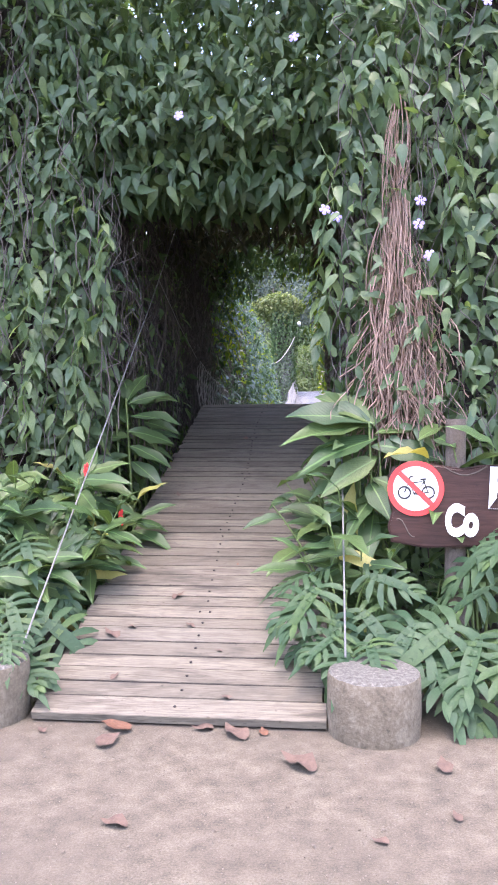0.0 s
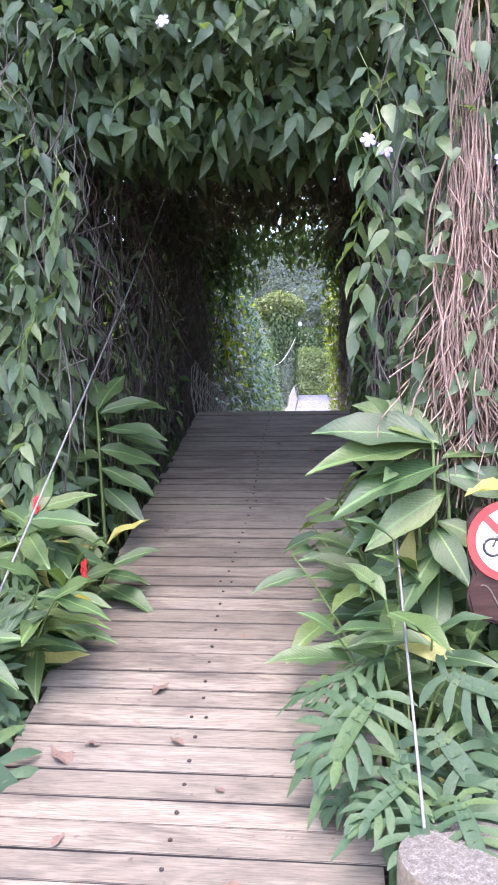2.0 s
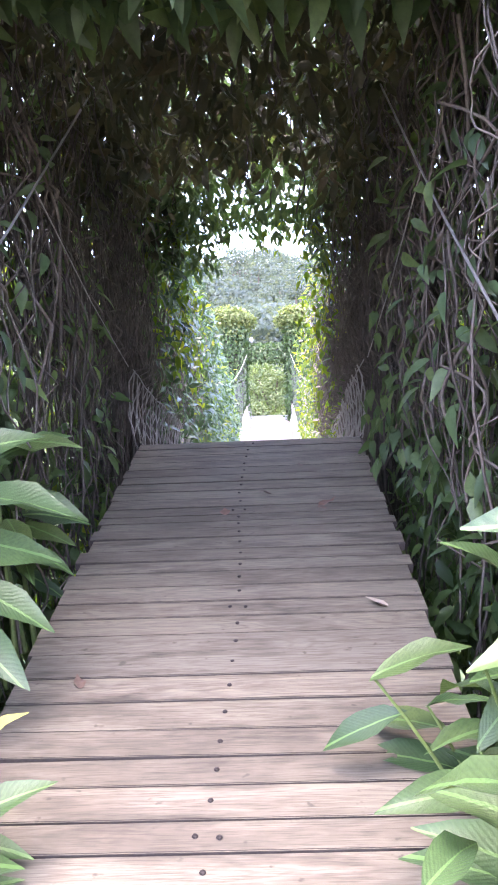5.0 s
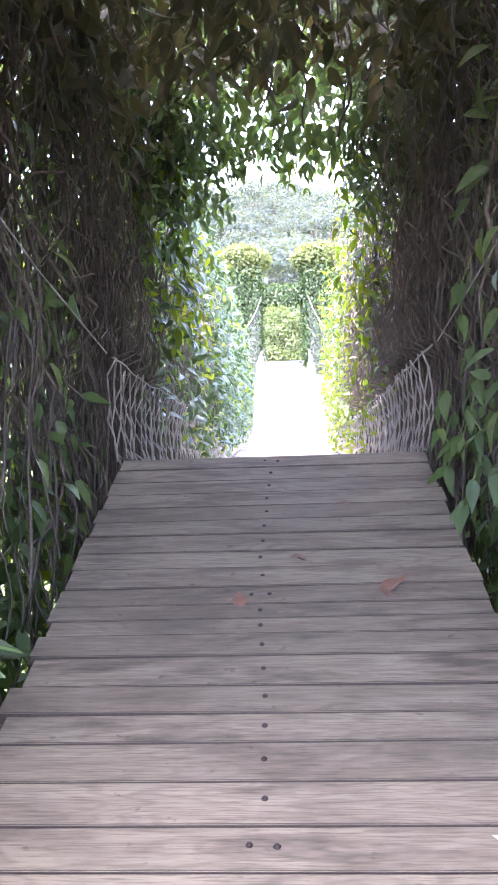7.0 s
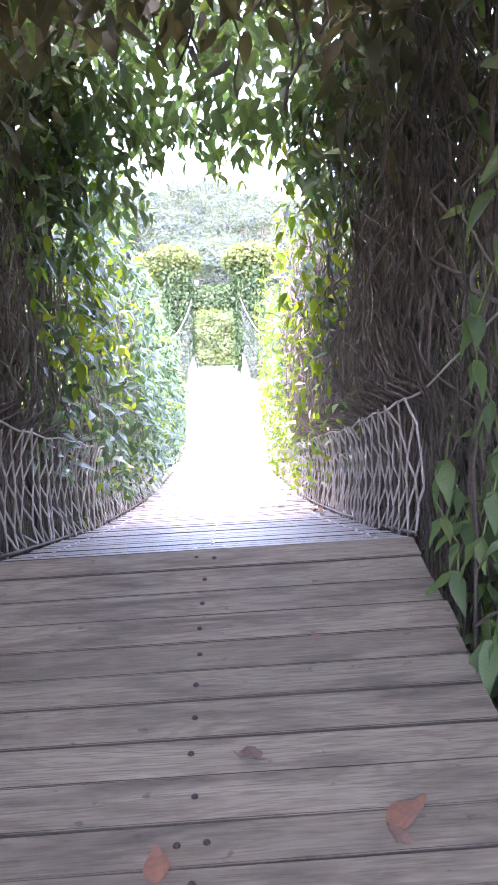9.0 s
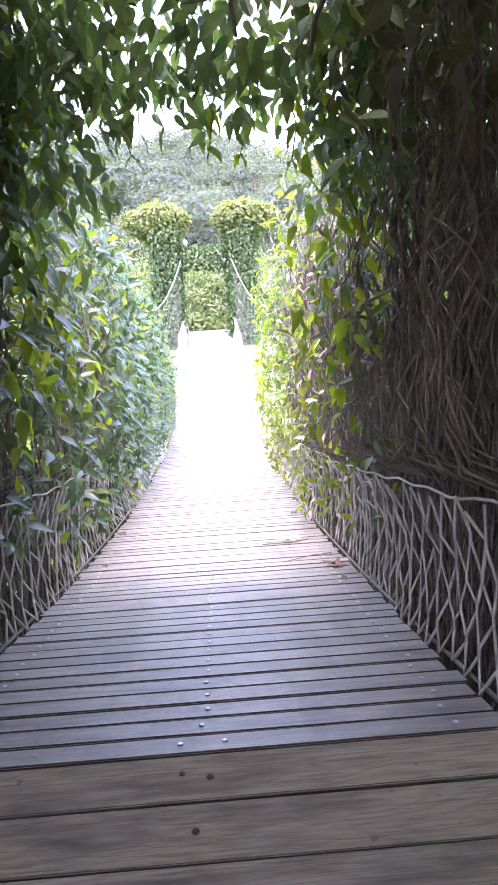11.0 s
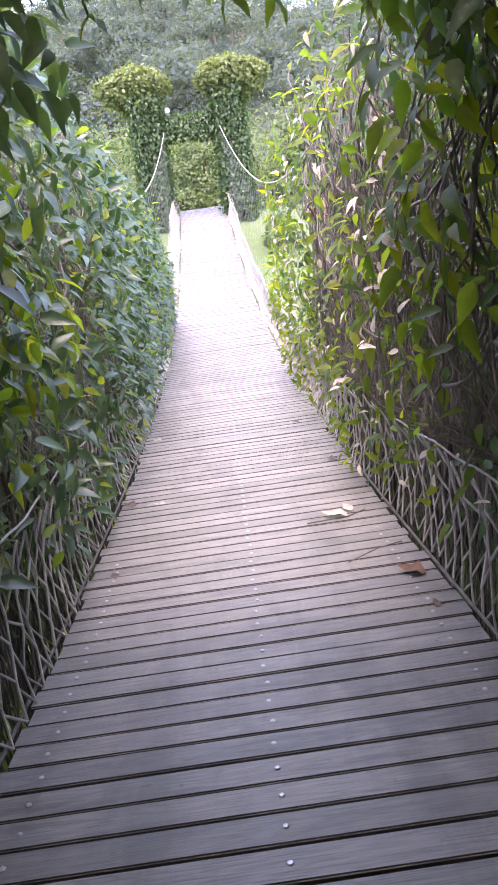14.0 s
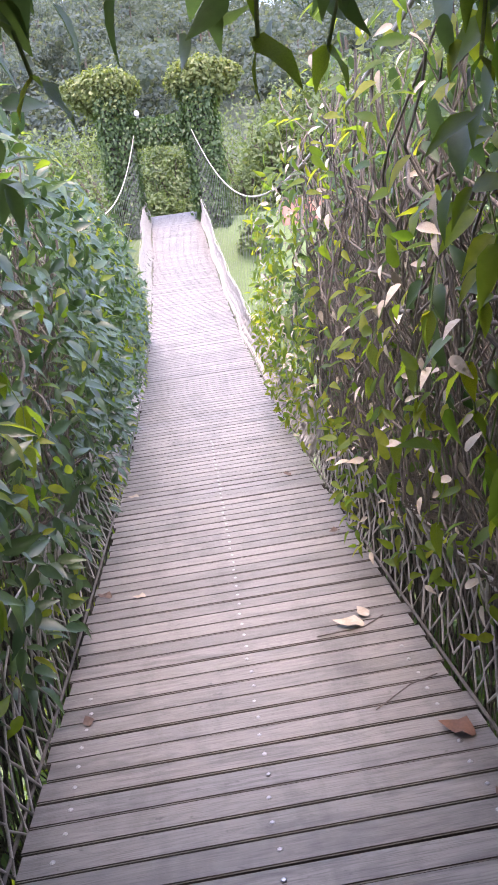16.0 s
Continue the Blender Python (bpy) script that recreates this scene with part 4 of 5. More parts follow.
# ---- bollards ----
def build_bollard(x, y, turn):
    bollard = thing("bollard", "squat round concrete bollard with a rough worn top", "bollard", "ramp bollards", place=pose(x, y, 0, 0, 0, turn))
    prof = [(0.205, -0.05), (0.214, 0.0), (0.217, 0.12), (0.215, 0.262), (0.209, 0.279), (0.196, 0.287), (0.12, 0.291), (0.0, 0.290)]
    n = 40
    V, F = [], []
    for r, z in prof:
        for i in range(n):
            a = 2 * math.pi * i / n
            k = 1 + 0.010 * noise.noise((3 * math.cos(a), 3 * math.sin(a), 9 * z)) + 0.006 * noise.noise((11 * math.cos(a), 11 * math.sin(a), 30 * z))
            V.append((r * k * math.cos(a), r * k * math.sin(a), z + 0.006 * noise.noise((40 * r * math.cos(a), 40 * r * math.sin(a), x))))
    for j in range(len(prof) - 1):
        for i in range(n):
            F.append((j * n + i, j * n + (i + 1) % n, (j + 1) * n + (i + 1) % n, (j + 1) * n + i))
    put("drum", mesh_of("drum", V[:5 * n], F[:4 * n], CONCRETE), bollard)
    put("worn_top", mesh_of("worn_top", V[4 * n:], [[k - 4 * n for k in f] for f in F[4 * n:]], AGGREGATE), bollard, "rough pale top of exposed gravel")


build_bollard(0.93, 0.05, 20)
build_bollard(-0.97, 0.07, 130)


# ---- sign ----
def text_part(name, body, size, x, z, material, parent, depth=0.006, narrow=0.62):
    cu = bpy.data.curves.new(name, "FONT")
    cu.body, cu.size, cu.extrude, cu.offset, cu.shear = body, size, depth, 0.012 * size / 0.2, 0.06
    tmp = bpy.data.objects.new("letters", cu)
    scene.collection.objects.link(tmp)
    me = bpy.data.meshes.new_from_object(tmp.evaluated_get(bpy.context.evaluated_depsgraph_get()))
    bpy.data.objects.remove(tmp)
    me.materials.clear()
    me.materials.append(material)
    return put(name, me, parent, "white painted letters", place=pose(x, -0.032, z, 90) @ Matrix.Diagonal((narrow, 1, 1, 1)))


def build_sign():
    sign = thing("wooden_sign", "dark varnished carved wooden sign with no-cycling disc", "sign", place=pose(1.05, 0.88, 0.72, 0, 0, -4))
    out = [(0.02, 0.03), (0.0, 0.12), (0.025, 0.2), (0.005, 0.26), (0.0, 0.40), (0.03, 0.455), (0.12, 0.47), (0.28, 0.468), (0.36, 0.452), (0.42, 0.448), (0.50, 0.465),
           (0.75, 0.475), (1.05, 0.47), (1.16, 0.45), (1.18, 0.38), (1.165, 0.25), (1.18, 0.10), (1.15, 0.02), (0.9, 0.0), (0.5, 0.012), (0.2, 0.0)]
    bm = bmesh.new()
    face = bm.faces.new([bm.verts.new((x, -0.025, z)) for x, z in out])
    got = bmesh.ops.extrude_face_region(bm, geom=[face])
    for v in got["geom"]:
        if isinstance(v, bmesh.types.BMVert):
            v.co.y = 0.025
    bmesh.ops.recalc_face_normals(bm, faces=bm.faces)
    bmesh.ops.bevel(bm, geom=[e for e in bm.edges if abs(e.verts[0].co.y - e.verts[1].co.y) < 0.001], offset=0.012, segments=3, affect="EDGES")
    part("board", bm, SIGN_WOOD, sign)
    for x, h in ((0.38, 0.72), (1.0, 0.70)):
        bm = bmesh.new()
        bmesh.ops.create_cone(bm, cap_ends=True, segments=18, radius1=0.062, radius2=0.055, depth=h + 0.72, matrix=Matrix.Translation((x, 0.085, (h - 0.72) / 2)))
        part("post", bm, BARK, sign, "round brown log post")
    # carved scroll lines
    u = np.linspace(0, 1, 12)
    tubes("carved_line", [np.stack([0.30 + 0.24 * u, -0.026 + 0 * u, 0.462 - 0.05 * np.sin(np.pi * u)], -1)], [0.004], BARK, sign, 6)
    tubes("carved_line", [np.stack([0.05 + 0.10 * u, -0.026 + 0 * u, 0.16 - 0.09 * u + 0.02 * np.sin(6 * u)], -1)], [0.004], BARK, sign, 6)
    cx, cz, r = 0.155, 0.335, 0.155

    def disc(name, radius, y, material, parent):
        bm = bmesh.new()
        bmesh.ops.create_cone(bm, cap_ends=True, segments=56, radius1=radius, radius2=radius, depth=0.008, matrix=pose(cx, y, cz, 90))
        return part(name, bm, material, parent)
    red = disc("disc", r, -0.031, RED, sign)
    tagged(red, "red and white round no-bicycles disc")
    disc("white_field", r * 0.80, -0.034, WHITE, red)

    def ring(x, z, rad, th):
        a = np.linspace(0, 2 * np.pi, 26)
        return np.stack([x + rad * np.cos(a), np.full(26, -0.0395), z + rad * np.sin(a)], -1), th
    items = [ring(cx - 0.062, cz - 0.022, 0.033, 0.0055), ring(cx + 0.068, cz - 0.020, 0.033, 0.0055)]
    Y = -0.0395
    for pts in ([(-0.062, -0.022), (-0.034, 0.048), (-0.01, -0.03), (0.052, 0.045), (-0.030, 0.03)], [(-0.01, -0.03), (0.068, -0.02), (0.040, 0.05)], [(0.025, 0.052), (0.058, 0.056)], [(-0.036, 0.06), (-0.028, 0.068), (-0.012, 0.066)], [(-0.036, 0.06), (-0.034, 0.04)]):
        items.append((np.array([(cx + a, Y, cz + b) for a, b in pts]), 0.005))
    tubes("bicycle", [i[0] for i in items], [i[1] for i in items], BLACK, red, 6, "black bicycle outline")
    bm = bmesh.new()
    box(bm, -0.128, 0.128, -0.004, 0.004, -0.014, 0.014)
    part("bar", bm, RED, red, place=pose(cx, -0.041, cz, 0, 45, 0))
    text_part("letter", "B", 0.29, 0.545, 0.245, WHITE, sign)
    text_part("lettering", "Co", 0.225, 0.315, 0.085, WHITE, sign)


build_sign()


# ---- planting beside the ramp ----
LANCE = leaf_template((0.03, 0.11, 0.155, 0.165, 0.14, 0.08, 0.005), 0.35, 0.4)
BROAD = leaf_template((0.03, 0.12, 0.175, 0.185, 0.155, 0.085, 0.005), 0.28, 0.35)


def single_mesh(name, template, material):
    return quads_mesh(name, template[0], template[1], material)


def wavy(template, amount, seed):
    v, q = template
    v = v.copy()
    v[:, 2] += amount * np.sin(9 * v[:, 1] + seed) * np.abs(v[:, 0]) * 6 + 0.012 * np.sin(23 * v[:, 1] + 3 * seed) * (np.abs(v[:, 0]) > 0.01)
    v[:, 0] += 0.03 * np.sin(3 * v[:, 1] + seed)
    return v, q


LANCES = [single_mesh("leaf", wavy(LANCE, 0.05, i), GINGER) for i in range(3)]
BROADS = [single_mesh("leaf", wavy(BROAD, 0.04, i), GINGER) for i in range(3)]
YELLOWS = single_mesh("leaf", wavy(LANCE, 0.06, 5), YELLOW)


def lobed_mesh(seed):
    """A deeply lobed philodendron leaf of length 1: a blade along the midrib and tapering, rounded lobes on both sides."""
    r = random.Random(seed)
    V, F = [], []

    def strip(points, widths, lift):
        base = len(V)
        for i, ((x, y), w) in enumerate(zip(points, widths)):
            nx, ny = points[min(i + 1, len(points) - 1)][0] - points[max(i - 1, 0)][0], points[min(i + 1, len(points) - 1)][1] - points[max(i - 1, 0)][1]
            k = math.hypot(nx, ny) or 1
            nx, ny = -ny / k, nx / k
            z = lift[i]
            V.extend([(x + nx * w, y + ny * w, z + 0.25 * w), (x, y, z), (x - nx * w, y - ny * w, z + 0.25 * w)])
        for i in range(len(points) - 1):
            for j in range(2):
                F.append((base + i * 3 + j, base + i * 3 + j + 1, base + i * 3 + j + 4, base + i * 3 + j + 3))
    bend = lambda y: -0.30 * y * y
    ys = [0, 0.15, 0.3, 0.45, 0.6, 0.72, 0.86, 1.0]
    strip([(0, y) for y in ys], [0.05, 0.075, 0.08, 0.072, 0.064, 0.056, 0.042, 0.004], [bend(y) for y in ys])
    for i in range(7):
        y = -0.02 + 0.105 * i
        long = (0.34, 0.42, 0.43, 0.40, 0.34, 0.27, 0.19)[i] * r.uniform(0.9, 1.1)
        for s in (-1, 1):
            a = radians(-42 + 17 * i + r.uniform(-7, 7))
            pts, lift = [], []
            for k in range(6):
                u = k / 5
                aa = a + 0.35 * u
                pts.append((s * long * u * math.cos(aa), y + long * u * math.sin(aa)))
                lift.append(bend(max(y, 0)) - 0.28 * (long * u) ** 2 / 0.4 + 0.012 * math.sin(5 * u + i))
            strip(pts, [0.034, 0.034, 0.040, 0.046, 0.034, 0.004], lift)
    return mesh_of("leaf", V, F, PHILO)


LOBED = [lobed_mesh(i) for i in range(4)]


def leaf_pose(p, heading, rise, roll, size):
    """Leaf with its stalk at p, tip pointing to the heading (degrees from +X) and rise over the level."""
    return Matrix.Translation(p) @ Euler((0, 0, radians(heading - 90))).to_matrix().to_4x4() @ Euler((radians(rise), 0, 0)).to_matrix().to_4x4() @ Euler((0, radians(roll), 0)).to_matrix().to_4x4() @ Matrix.Scale(size, 4)


def build_philodendron(x, y, z, headings, size, reach, height, seed, label="philodendron with deeply lobed glossy green leaves"):
    r = random.Random(seed)
    plant = thing("philodendron", label, "plant", "philodendrons by the ramp", place=pose(x, y, z))
    for i, h in enumerate(headings):
        up = height * r.uniform(0.55, 1.1)
        d = reach * r.uniform(0.6, 1.1)
        a = radians(h + r.uniform(-12, 12))
        tip = (d * math.cos(a), d * math.sin(a), up)
        u = np.linspace(0, 1, 7)
        line = np.stack([tip[0] * u ** 1.2, tip[1] * u ** 1.2, tip[2] * np.sin(u * 1.45) / math.sin(1.45)], -1)
        leaf = put("leaf", LOBED[(i + seed) % 4], plant, place=leaf_pose(tip, h + r.uniform(-15, 15), r.uniform(-40, -8), r.uniform(-15, 15) + 25 * math.cos(radians(h)), size * r.uniform(0.8, 1.15)))
        tubes("stalk", [line], [0.007], GREEN_STEM, plant, 6, "green leaf stalk")
    return plant


def build_ginger(x, y, z, canes, height, size, seed, broad=False, lean=(0, 0), label="ginger plant with long lance-shaped green leaves", yellow=0.04, flower=0):
    r = random.Random(seed)
    plant = thing("ginger_plant", label, "plant", "gingers by the ramp", place=pose(x, y, z))
    for c in range(canes):
        a = r.uniform(0, 6.28)
        bx, by = 0.10 * math.cos(a), 0.10 * math.sin(a)
        h = height * r.uniform(0.7, 1.05)
        lx, ly = lean[0] * h + 0.35 * h * math.cos(a) * r.uniform(0.3, 1), lean[1] * h + 0.35 * h * math.sin(a) * r.uniform(0.3, 1)
        u = np.linspace(0, 1, 9)
        line = np.stack([bx + lx * u ** 1.6, by + ly * u ** 1.6, h * u * (1 - 0.08 * u)], -1)
        tubes("cane", [line], [np.linspace(0.011, 0.004, 9)], GREEN_STEM, plant, 6, "green cane")
        plane = r.uniform(0, 180)
        count = r.randint(7, 10)
        for i in range(count):
            s = 0.30 + 0.70 * i / (count - 1)
            p = [float(np.interp(s, u, line[:, k])) for k in range(3)]
            hd = plane + (180 if i % 2 else 0) + r.uniform(-28, 28)
            rise = r.uniform(-25, 25) + (35 if i == count - 1 else 10 * s)
            me = YELLOWS if r.random() < yellow else (BROADS if broad else LANCES)[r.randint(0, 2)]
            put("leaf", me, plant, place=leaf_pose(p, hd, rise, r.uniform(-20, 20) + 30 * math.cos(radians(hd)), size * r.uniform(0.75, 1.15) * (0.75 if i == count - 1 else 1)))
        if c < flower:
            bm = bmesh.new()
            for k in range(9):
                aa = k * 2.4
                bmesh.ops.create_icosphere(bm, subdivisions=1, radius=0.013, matrix=Matrix.Translation((float(line[-1, 0]) + 0.009 * math.cos(aa), float(line[-1, 1]) + 0.009 * math.sin(aa), float(line[-1, 2]) + 0.010 * k)) @ Matrix.Diagonal((0.8, 0.8, 1.5, 1)))
            part("flower", bm, RED_PETAL, plant, "small red bract spike")
    return plant


# bank of plants along the left edge of the ramp
build_philodendron(-1.12, 0.55, 0, (150, 200, 245, 280, 315, 350, 30, 90, 120), 0.44, 0.30, 0.62, 1)
build_philodendron(-0.98, 0.30, 0, (230, 265, 290, 320, 340, 200), 0.34, 0.20, 0.40, 2)
build_philodendron(-1.15, 1.00, 0.1, (180, 240, 290, 330, 10, 60, 120), 0.36, 0.28, 0.72, 3)
build_philodendron(-1.55, 0.75, 0, (190, 240, 270, 300, 350, 60), 0.42, 0.30, 0.75, 4)
for i, (x, y, h, n, f) in enumerate(((-0.98, 1.25, 0.85, 4, 0), (-1.3, 1.45, 1.05, 4, 0), (-0.95, 1.75, 1.0, 4, 1), (-1.6, 1.25, 1.1, 4, 0), (-0.98, 2.15, 1.1, 3, 1), (-1.9, 1.6, 1.15, 3, 0), (-1.2, 0.9, 0.8, 3, 0))):
    build_ginger(x, y, 0.05, n + 2, h, 0.32, 20 + i, flower=f, lean=(0.12, -0.15))
# right of the ramp: philodendrons below the sign, gingers behind
build_philodendron(0.80, 0.62, 0, (160, 200, 235, 265, 300, 340, 90, 130), 0.42, 0.20, 0.66, 5)
build_philodendron(0.86, 0.42, 0, (190, 225, 260, 290, 170), 0.34, 0.20, 0.38, 6)
build_philodendron(1.22, 0.50, 0, (200, 240, 270, 300, 330, 20), 0.46, 0.26, 0.48, 7)
build_philodendron(1.55, 0.45, 0, (150, 210, 250, 275, 300, 340), 0.54, 0.28, 0.62, 8)
build_philodendron(1.85, 0.62, 0, (170, 190, 230, 270, 300, 120), 0.42, 0.35, 0.95, 9)
build_philodendron(1.05, 0.62, 0, (250, 285, 210, 320), 0.30, 0.16, 0.30, 10)
for i, (x, y, h, n, size) in enumerate(((0.86, 1.0, 0.95, 4, 0.30), (0.84, 1.35, 1.05, 4, 0.32), (0.92, 1.7, 1.2, 4, 0.32), (0.90, 2.1, 1.25, 3, 0.30))):
    build_ginger(x, y, 0.05, n + 2, h, size, 60 + i, lean=(-0.10, -0.10), flower=1 if i == 2 else 0, yellow=0.04)
def build_big_ginger(x, y, z0, label, tops, leaves, meshes, yellow=None):
    """A tall ginger: canes to the given heights, and long ribbed leaves (height, heading, rise, roll, length)."""
    plant = thing("ginger_plant", label, "plant", "gingers by the ramp", place=pose(x, y, z0))
    u = np.linspace(0, 1, 9)
    for bx, top in tops:
        tubes("cane", [np.stack([bx - 0.06 * u, -0.05 * u, top * u], -1)], [np.linspace(0.014, 0.007, 9)], GREEN_STEM, plant, 6, "green cane")
    for i, (z, h, rise, roll, size) in enumerate(leaves):
        put("leaf", meshes[i % 3], plant, place=leaf_pose((-0.05 + 0.02 * (i % 3), -0.04, z), h, rise, roll + 38 * math.cos(radians(h)), size))
    if yellow:
        put("leaf", YELLOWS, plant, "yellowed hanging leaf", place=leaf_pose(yellow, 240, -80, 10, 0.30))


build_big_ginger(1.02, 1.22, 0, "large ginger with long broad arching light green leaves", ((0.0, 1.42), (0.06, 1.30), (-0.06, 1.15)),
                 ((1.42, 178, 14, -10, 0.52), (1.38, 186, 4, 12, 0.56), (1.32, 200, -10, 8, 0.52), (1.42, 160, 32, -14, 0.42), (1.42, 60, 42, 10, 0.40), (1.36, 20, 12, -8, 0.42), (1.40, 110, 55, 6, 0.36), (1.28, 350, -4, 14, 0.44),
                  (1.20, 215, -18, -10, 0.42), (1.12, 190, -12, 10, 0.40), (1.08, 330, -15, 0, 0.38), (1.00, 230, -28, 12, 0.38), (0.95, 175, -20, -12, 0.36), (0.88, 260, -35, 0, 0.36), (0.80, 200, -30, 10, 0.34), (1.05, 285, -20, 10, 0.34)), BROADS, (-0.16, -0.12, 1.05))
build_big_ginger(-0.80, 2.42, 0.1, "tall ginger with broad dark ribbed leaves beside the ramp", ((0.0, 1.5), (-0.08, 1.3)),
                 ((1.48, 65, 52, 0, 0.34), (1.46, 10, 22, 12, 0.30), (1.36, 350, 2, -10, 0.38), (1.24, 5, -6, 10, 0.36), (1.12, 345, -14, -8, 0.36), (1.42, 130, 60, 10, 0.38), (1.30, 150, 35, 10, 0.40), (1.18, 200, 10, 0, 0.36), (1.0, 320, -20, 8, 0.34), (1.05, 220, -10, 0, 0.34)), BROADS)
build_big_ginger(-0.90, 1.55, 0.05, "leafy ginger with pale striped leaves over the ramp edge", ((0.0, 1.0), (-0.1, 0.9), (0.06, 0.8)),
                 ((1.0, 20, 30, 0, 0.34), (0.98, 330, 12, 10, 0.36), (0.94, 350, 2, -12, 0.36), (0.9, 300, -4, 8, 0.34), (0.85, 10, -8, 14, 0.36), (0.8, 270, -12, 0, 0.32), (0.75, 340, -16, -10, 0.34), (0.98, 80, 60, 0, 0.32), (0.92, 150, 30, 0, 0.34), (0.85, 200, 8, 10, 0.34), (0.70, 310, -22, 8, 0.32), (0.62, 350, -24, 0, 0.30)), LANCES, (0.08, -0.14, 0.85))
build_big_ginger(-0.92, 3.25, 0.6, "young ginger shoot leaning over the ramp edge", ((0.0, 1.0), (-0.06, 0.9)),
                 ((1.0, 350, 12, 0, 0.34), (0.95, 20, 28, 10, 0.30), (0.80, 340, -6, 8, 0.34), (0.62, 355, -12, -8, 0.32), (0.9, 80, 50, 0, 0.30), (0.7, 300, -10, 0, 0.30)), LANCES)
build_big_ginger(-1.25, 1.05, 0.0, "leafy ginger with pale striped leaves over the ramp edge", ((0.0, 0.95), (-0.1, 0.85)),
                 ((0.95, 40, 40, 0, 0.32), (0.92, 300, 15, 10, 0.34), (0.88, 340, 5, -12, 0.34), (0.84, 260, 0, 8, 0.34), (0.8, 20, -8, 14, 0.32), (0.74, 220, -8, 0, 0.32), (0.7, 320, -16, -10, 0.34), (0.92, 150, 50, 0, 0.32), (0.85, 180, 10, 10, 0.34)), LANCES)
build_big_ginger(-0.95, 0.85, 0.0, "low ginger shoot with light green leaves", ((0.0, 0.62),),
                 ((0.62, 350, 20, 0, 0.30), (0.6, 20, 10, 10, 0.30), (0.56, 330, 4, -12, 0.30), (0.52, 300, -4, 8, 0.28), (0.48, 0, -10, 14, 0.28), (0.6, 250, 30, 0, 0.26)), LANCES)
build_big_ginger(-0.90, 3.42, 0.7, "ginger shoot with bright green leaves reaching over the ramp edge", ((0.0, 0.62), (-0.05, 0.5)),
                 ((0.60, 5, 4, 0, 0.30), (0.56, 330, -6, 10, 0.26), (0.62, 70, 40, 8, 0.24), (0.36, 350, -18, -8, 0.24), (0.45, 290, -10, 8, 0.24)), LANCES)
build_ginger(1.65, 1.22, 0, 4, 1.45, 0.38, 71, broad=True, lean=(0.0, -0.05), yellow=0.03)
build_ginger(1.25, 1.05, 0, 3, 0.75, 0.24, 72, lean=(0, -0.2), yellow=0.03)


# ---- trailing vines with single leaves ----
HEARTS = [single_mesh("leaf", wavy(HEART, 0.05, i), VINE) for i in range(3)]
SUNNY = [single_mesh("leaf", wavy(HEART, 0.05, i), VINE_SUN) for i in range(3)]


def build_trail(x, y, z, length, face, meshes, size, seed, step=0.10):
    """A hanging shoot with leaves in pairs; face: heading in degrees of the side they show."""
    r = random.Random(seed)
    n = max(4, int(length / step))
    pts = [(x + 0.04 * math.sin(1.3 * i + seed), y + 0.03 * math.cos(1.1 * i + seed), z - step * i) for i in range(n)]
    vine = tubes("trailing_shoot", [pts], [0.003], GREEN_STEM, arch, 5, "thin green trailing shoot")
    for i, p in enumerate(pts[1:]):
        for s in (-1, 1):
            put("leaf", meshes[r.randint(0, 2)], vine, place=leaf_pose(p, face + s * r.uniform(25, 80), r.uniform(-75, -30), r.uniform(-30, 30), size * r.uniform(0.7, 1.25)))


for i, (x, y, z, l) in enumerate(((0.68, 1.42, 3.2, 1.5), (0.72, 1.32, 2.9, 1.0), (1.5, 1.28, 3.4, 1.1), (1.85, 1.28, 3.0, 1.2), (-0.98, 1.62, 2.4, 1.4), (-1.3, 1.55, 2.6, 1.4), (-0.85, 1.75, 2.9, 0.9), (-0.3, 2.2, 3.45, 0.5), (0.15, 2.1, 3.5, 0.4))):
    build_trail(x, y, z, l, 270, HEARTS, 0.15, 100 + i)
for i, (x, y, z, l) in enumerate(((0.58, 6.9, 2.9, 0.9), (0.58, 7.3, 2.7, 0.9), (0.60, 7.9, 2.5, 0.8))):
    build_trail(x, y, z, l, 200, SUNNY, 0.085, 120 + i, 0.12)
for i, (x, y, z, l) in enumerate(((-0.60, 6.5, 3.2, 0.9), (-0.60, 7.0, 3.0, 0.9), (-0.62, 6.2, 2.6, 0.7), (-0.62, 7.8, 2.6, 0.7))):
    build_trail(x, y, z, l, 340, SUNNY, 0.10, 140 + i, 0.12)
for i, (x, y, z, l, f) in enumerate(((0.40, 6.45, 3.45, 0.5, 240), (0.62, 6.55, 3.0, 0.9, 210), (0.66, 7.0, 2.7, 0.8, 210),
                                     (-0.44, 6.5, 3.42, 0.6, 300), (-0.56, 6.55, 3.3, 0.8, 310), (-0.2, 6.45, 3.5, 0.35, 270), (0.1, 6.4, 3.5, 0.3, 270), (0.25, 6.55, 3.5, 0.35, 260), (-0.66, 5.9, 2.9, 0.9, 320))):
    build_trail(x, y, z, l, f, SUNNY, 0.085, 200 + i, 0.13)
build_trail(0.80, 4.6, 2.4, 0.9, 200, HEARTS, 0.13, 160, 0.12)
build_trail(0.80, 4.9, 1.95, 0.45, 200, HEARTS, 0.13, 161, 0.10)
build_trail(0.72, 4.75, 1.78, 0.34, 190, HEARTS, 0.12, 162, 0.08)
build_trail(0.78, 4.45, 1.80, 0.5, 200, HEARTS, 0.13, 163, 0.09)
build_trail(0.84, 4.2, 1.9, 0.6, 200, HEARTS, 0.13, 164, 0.10)


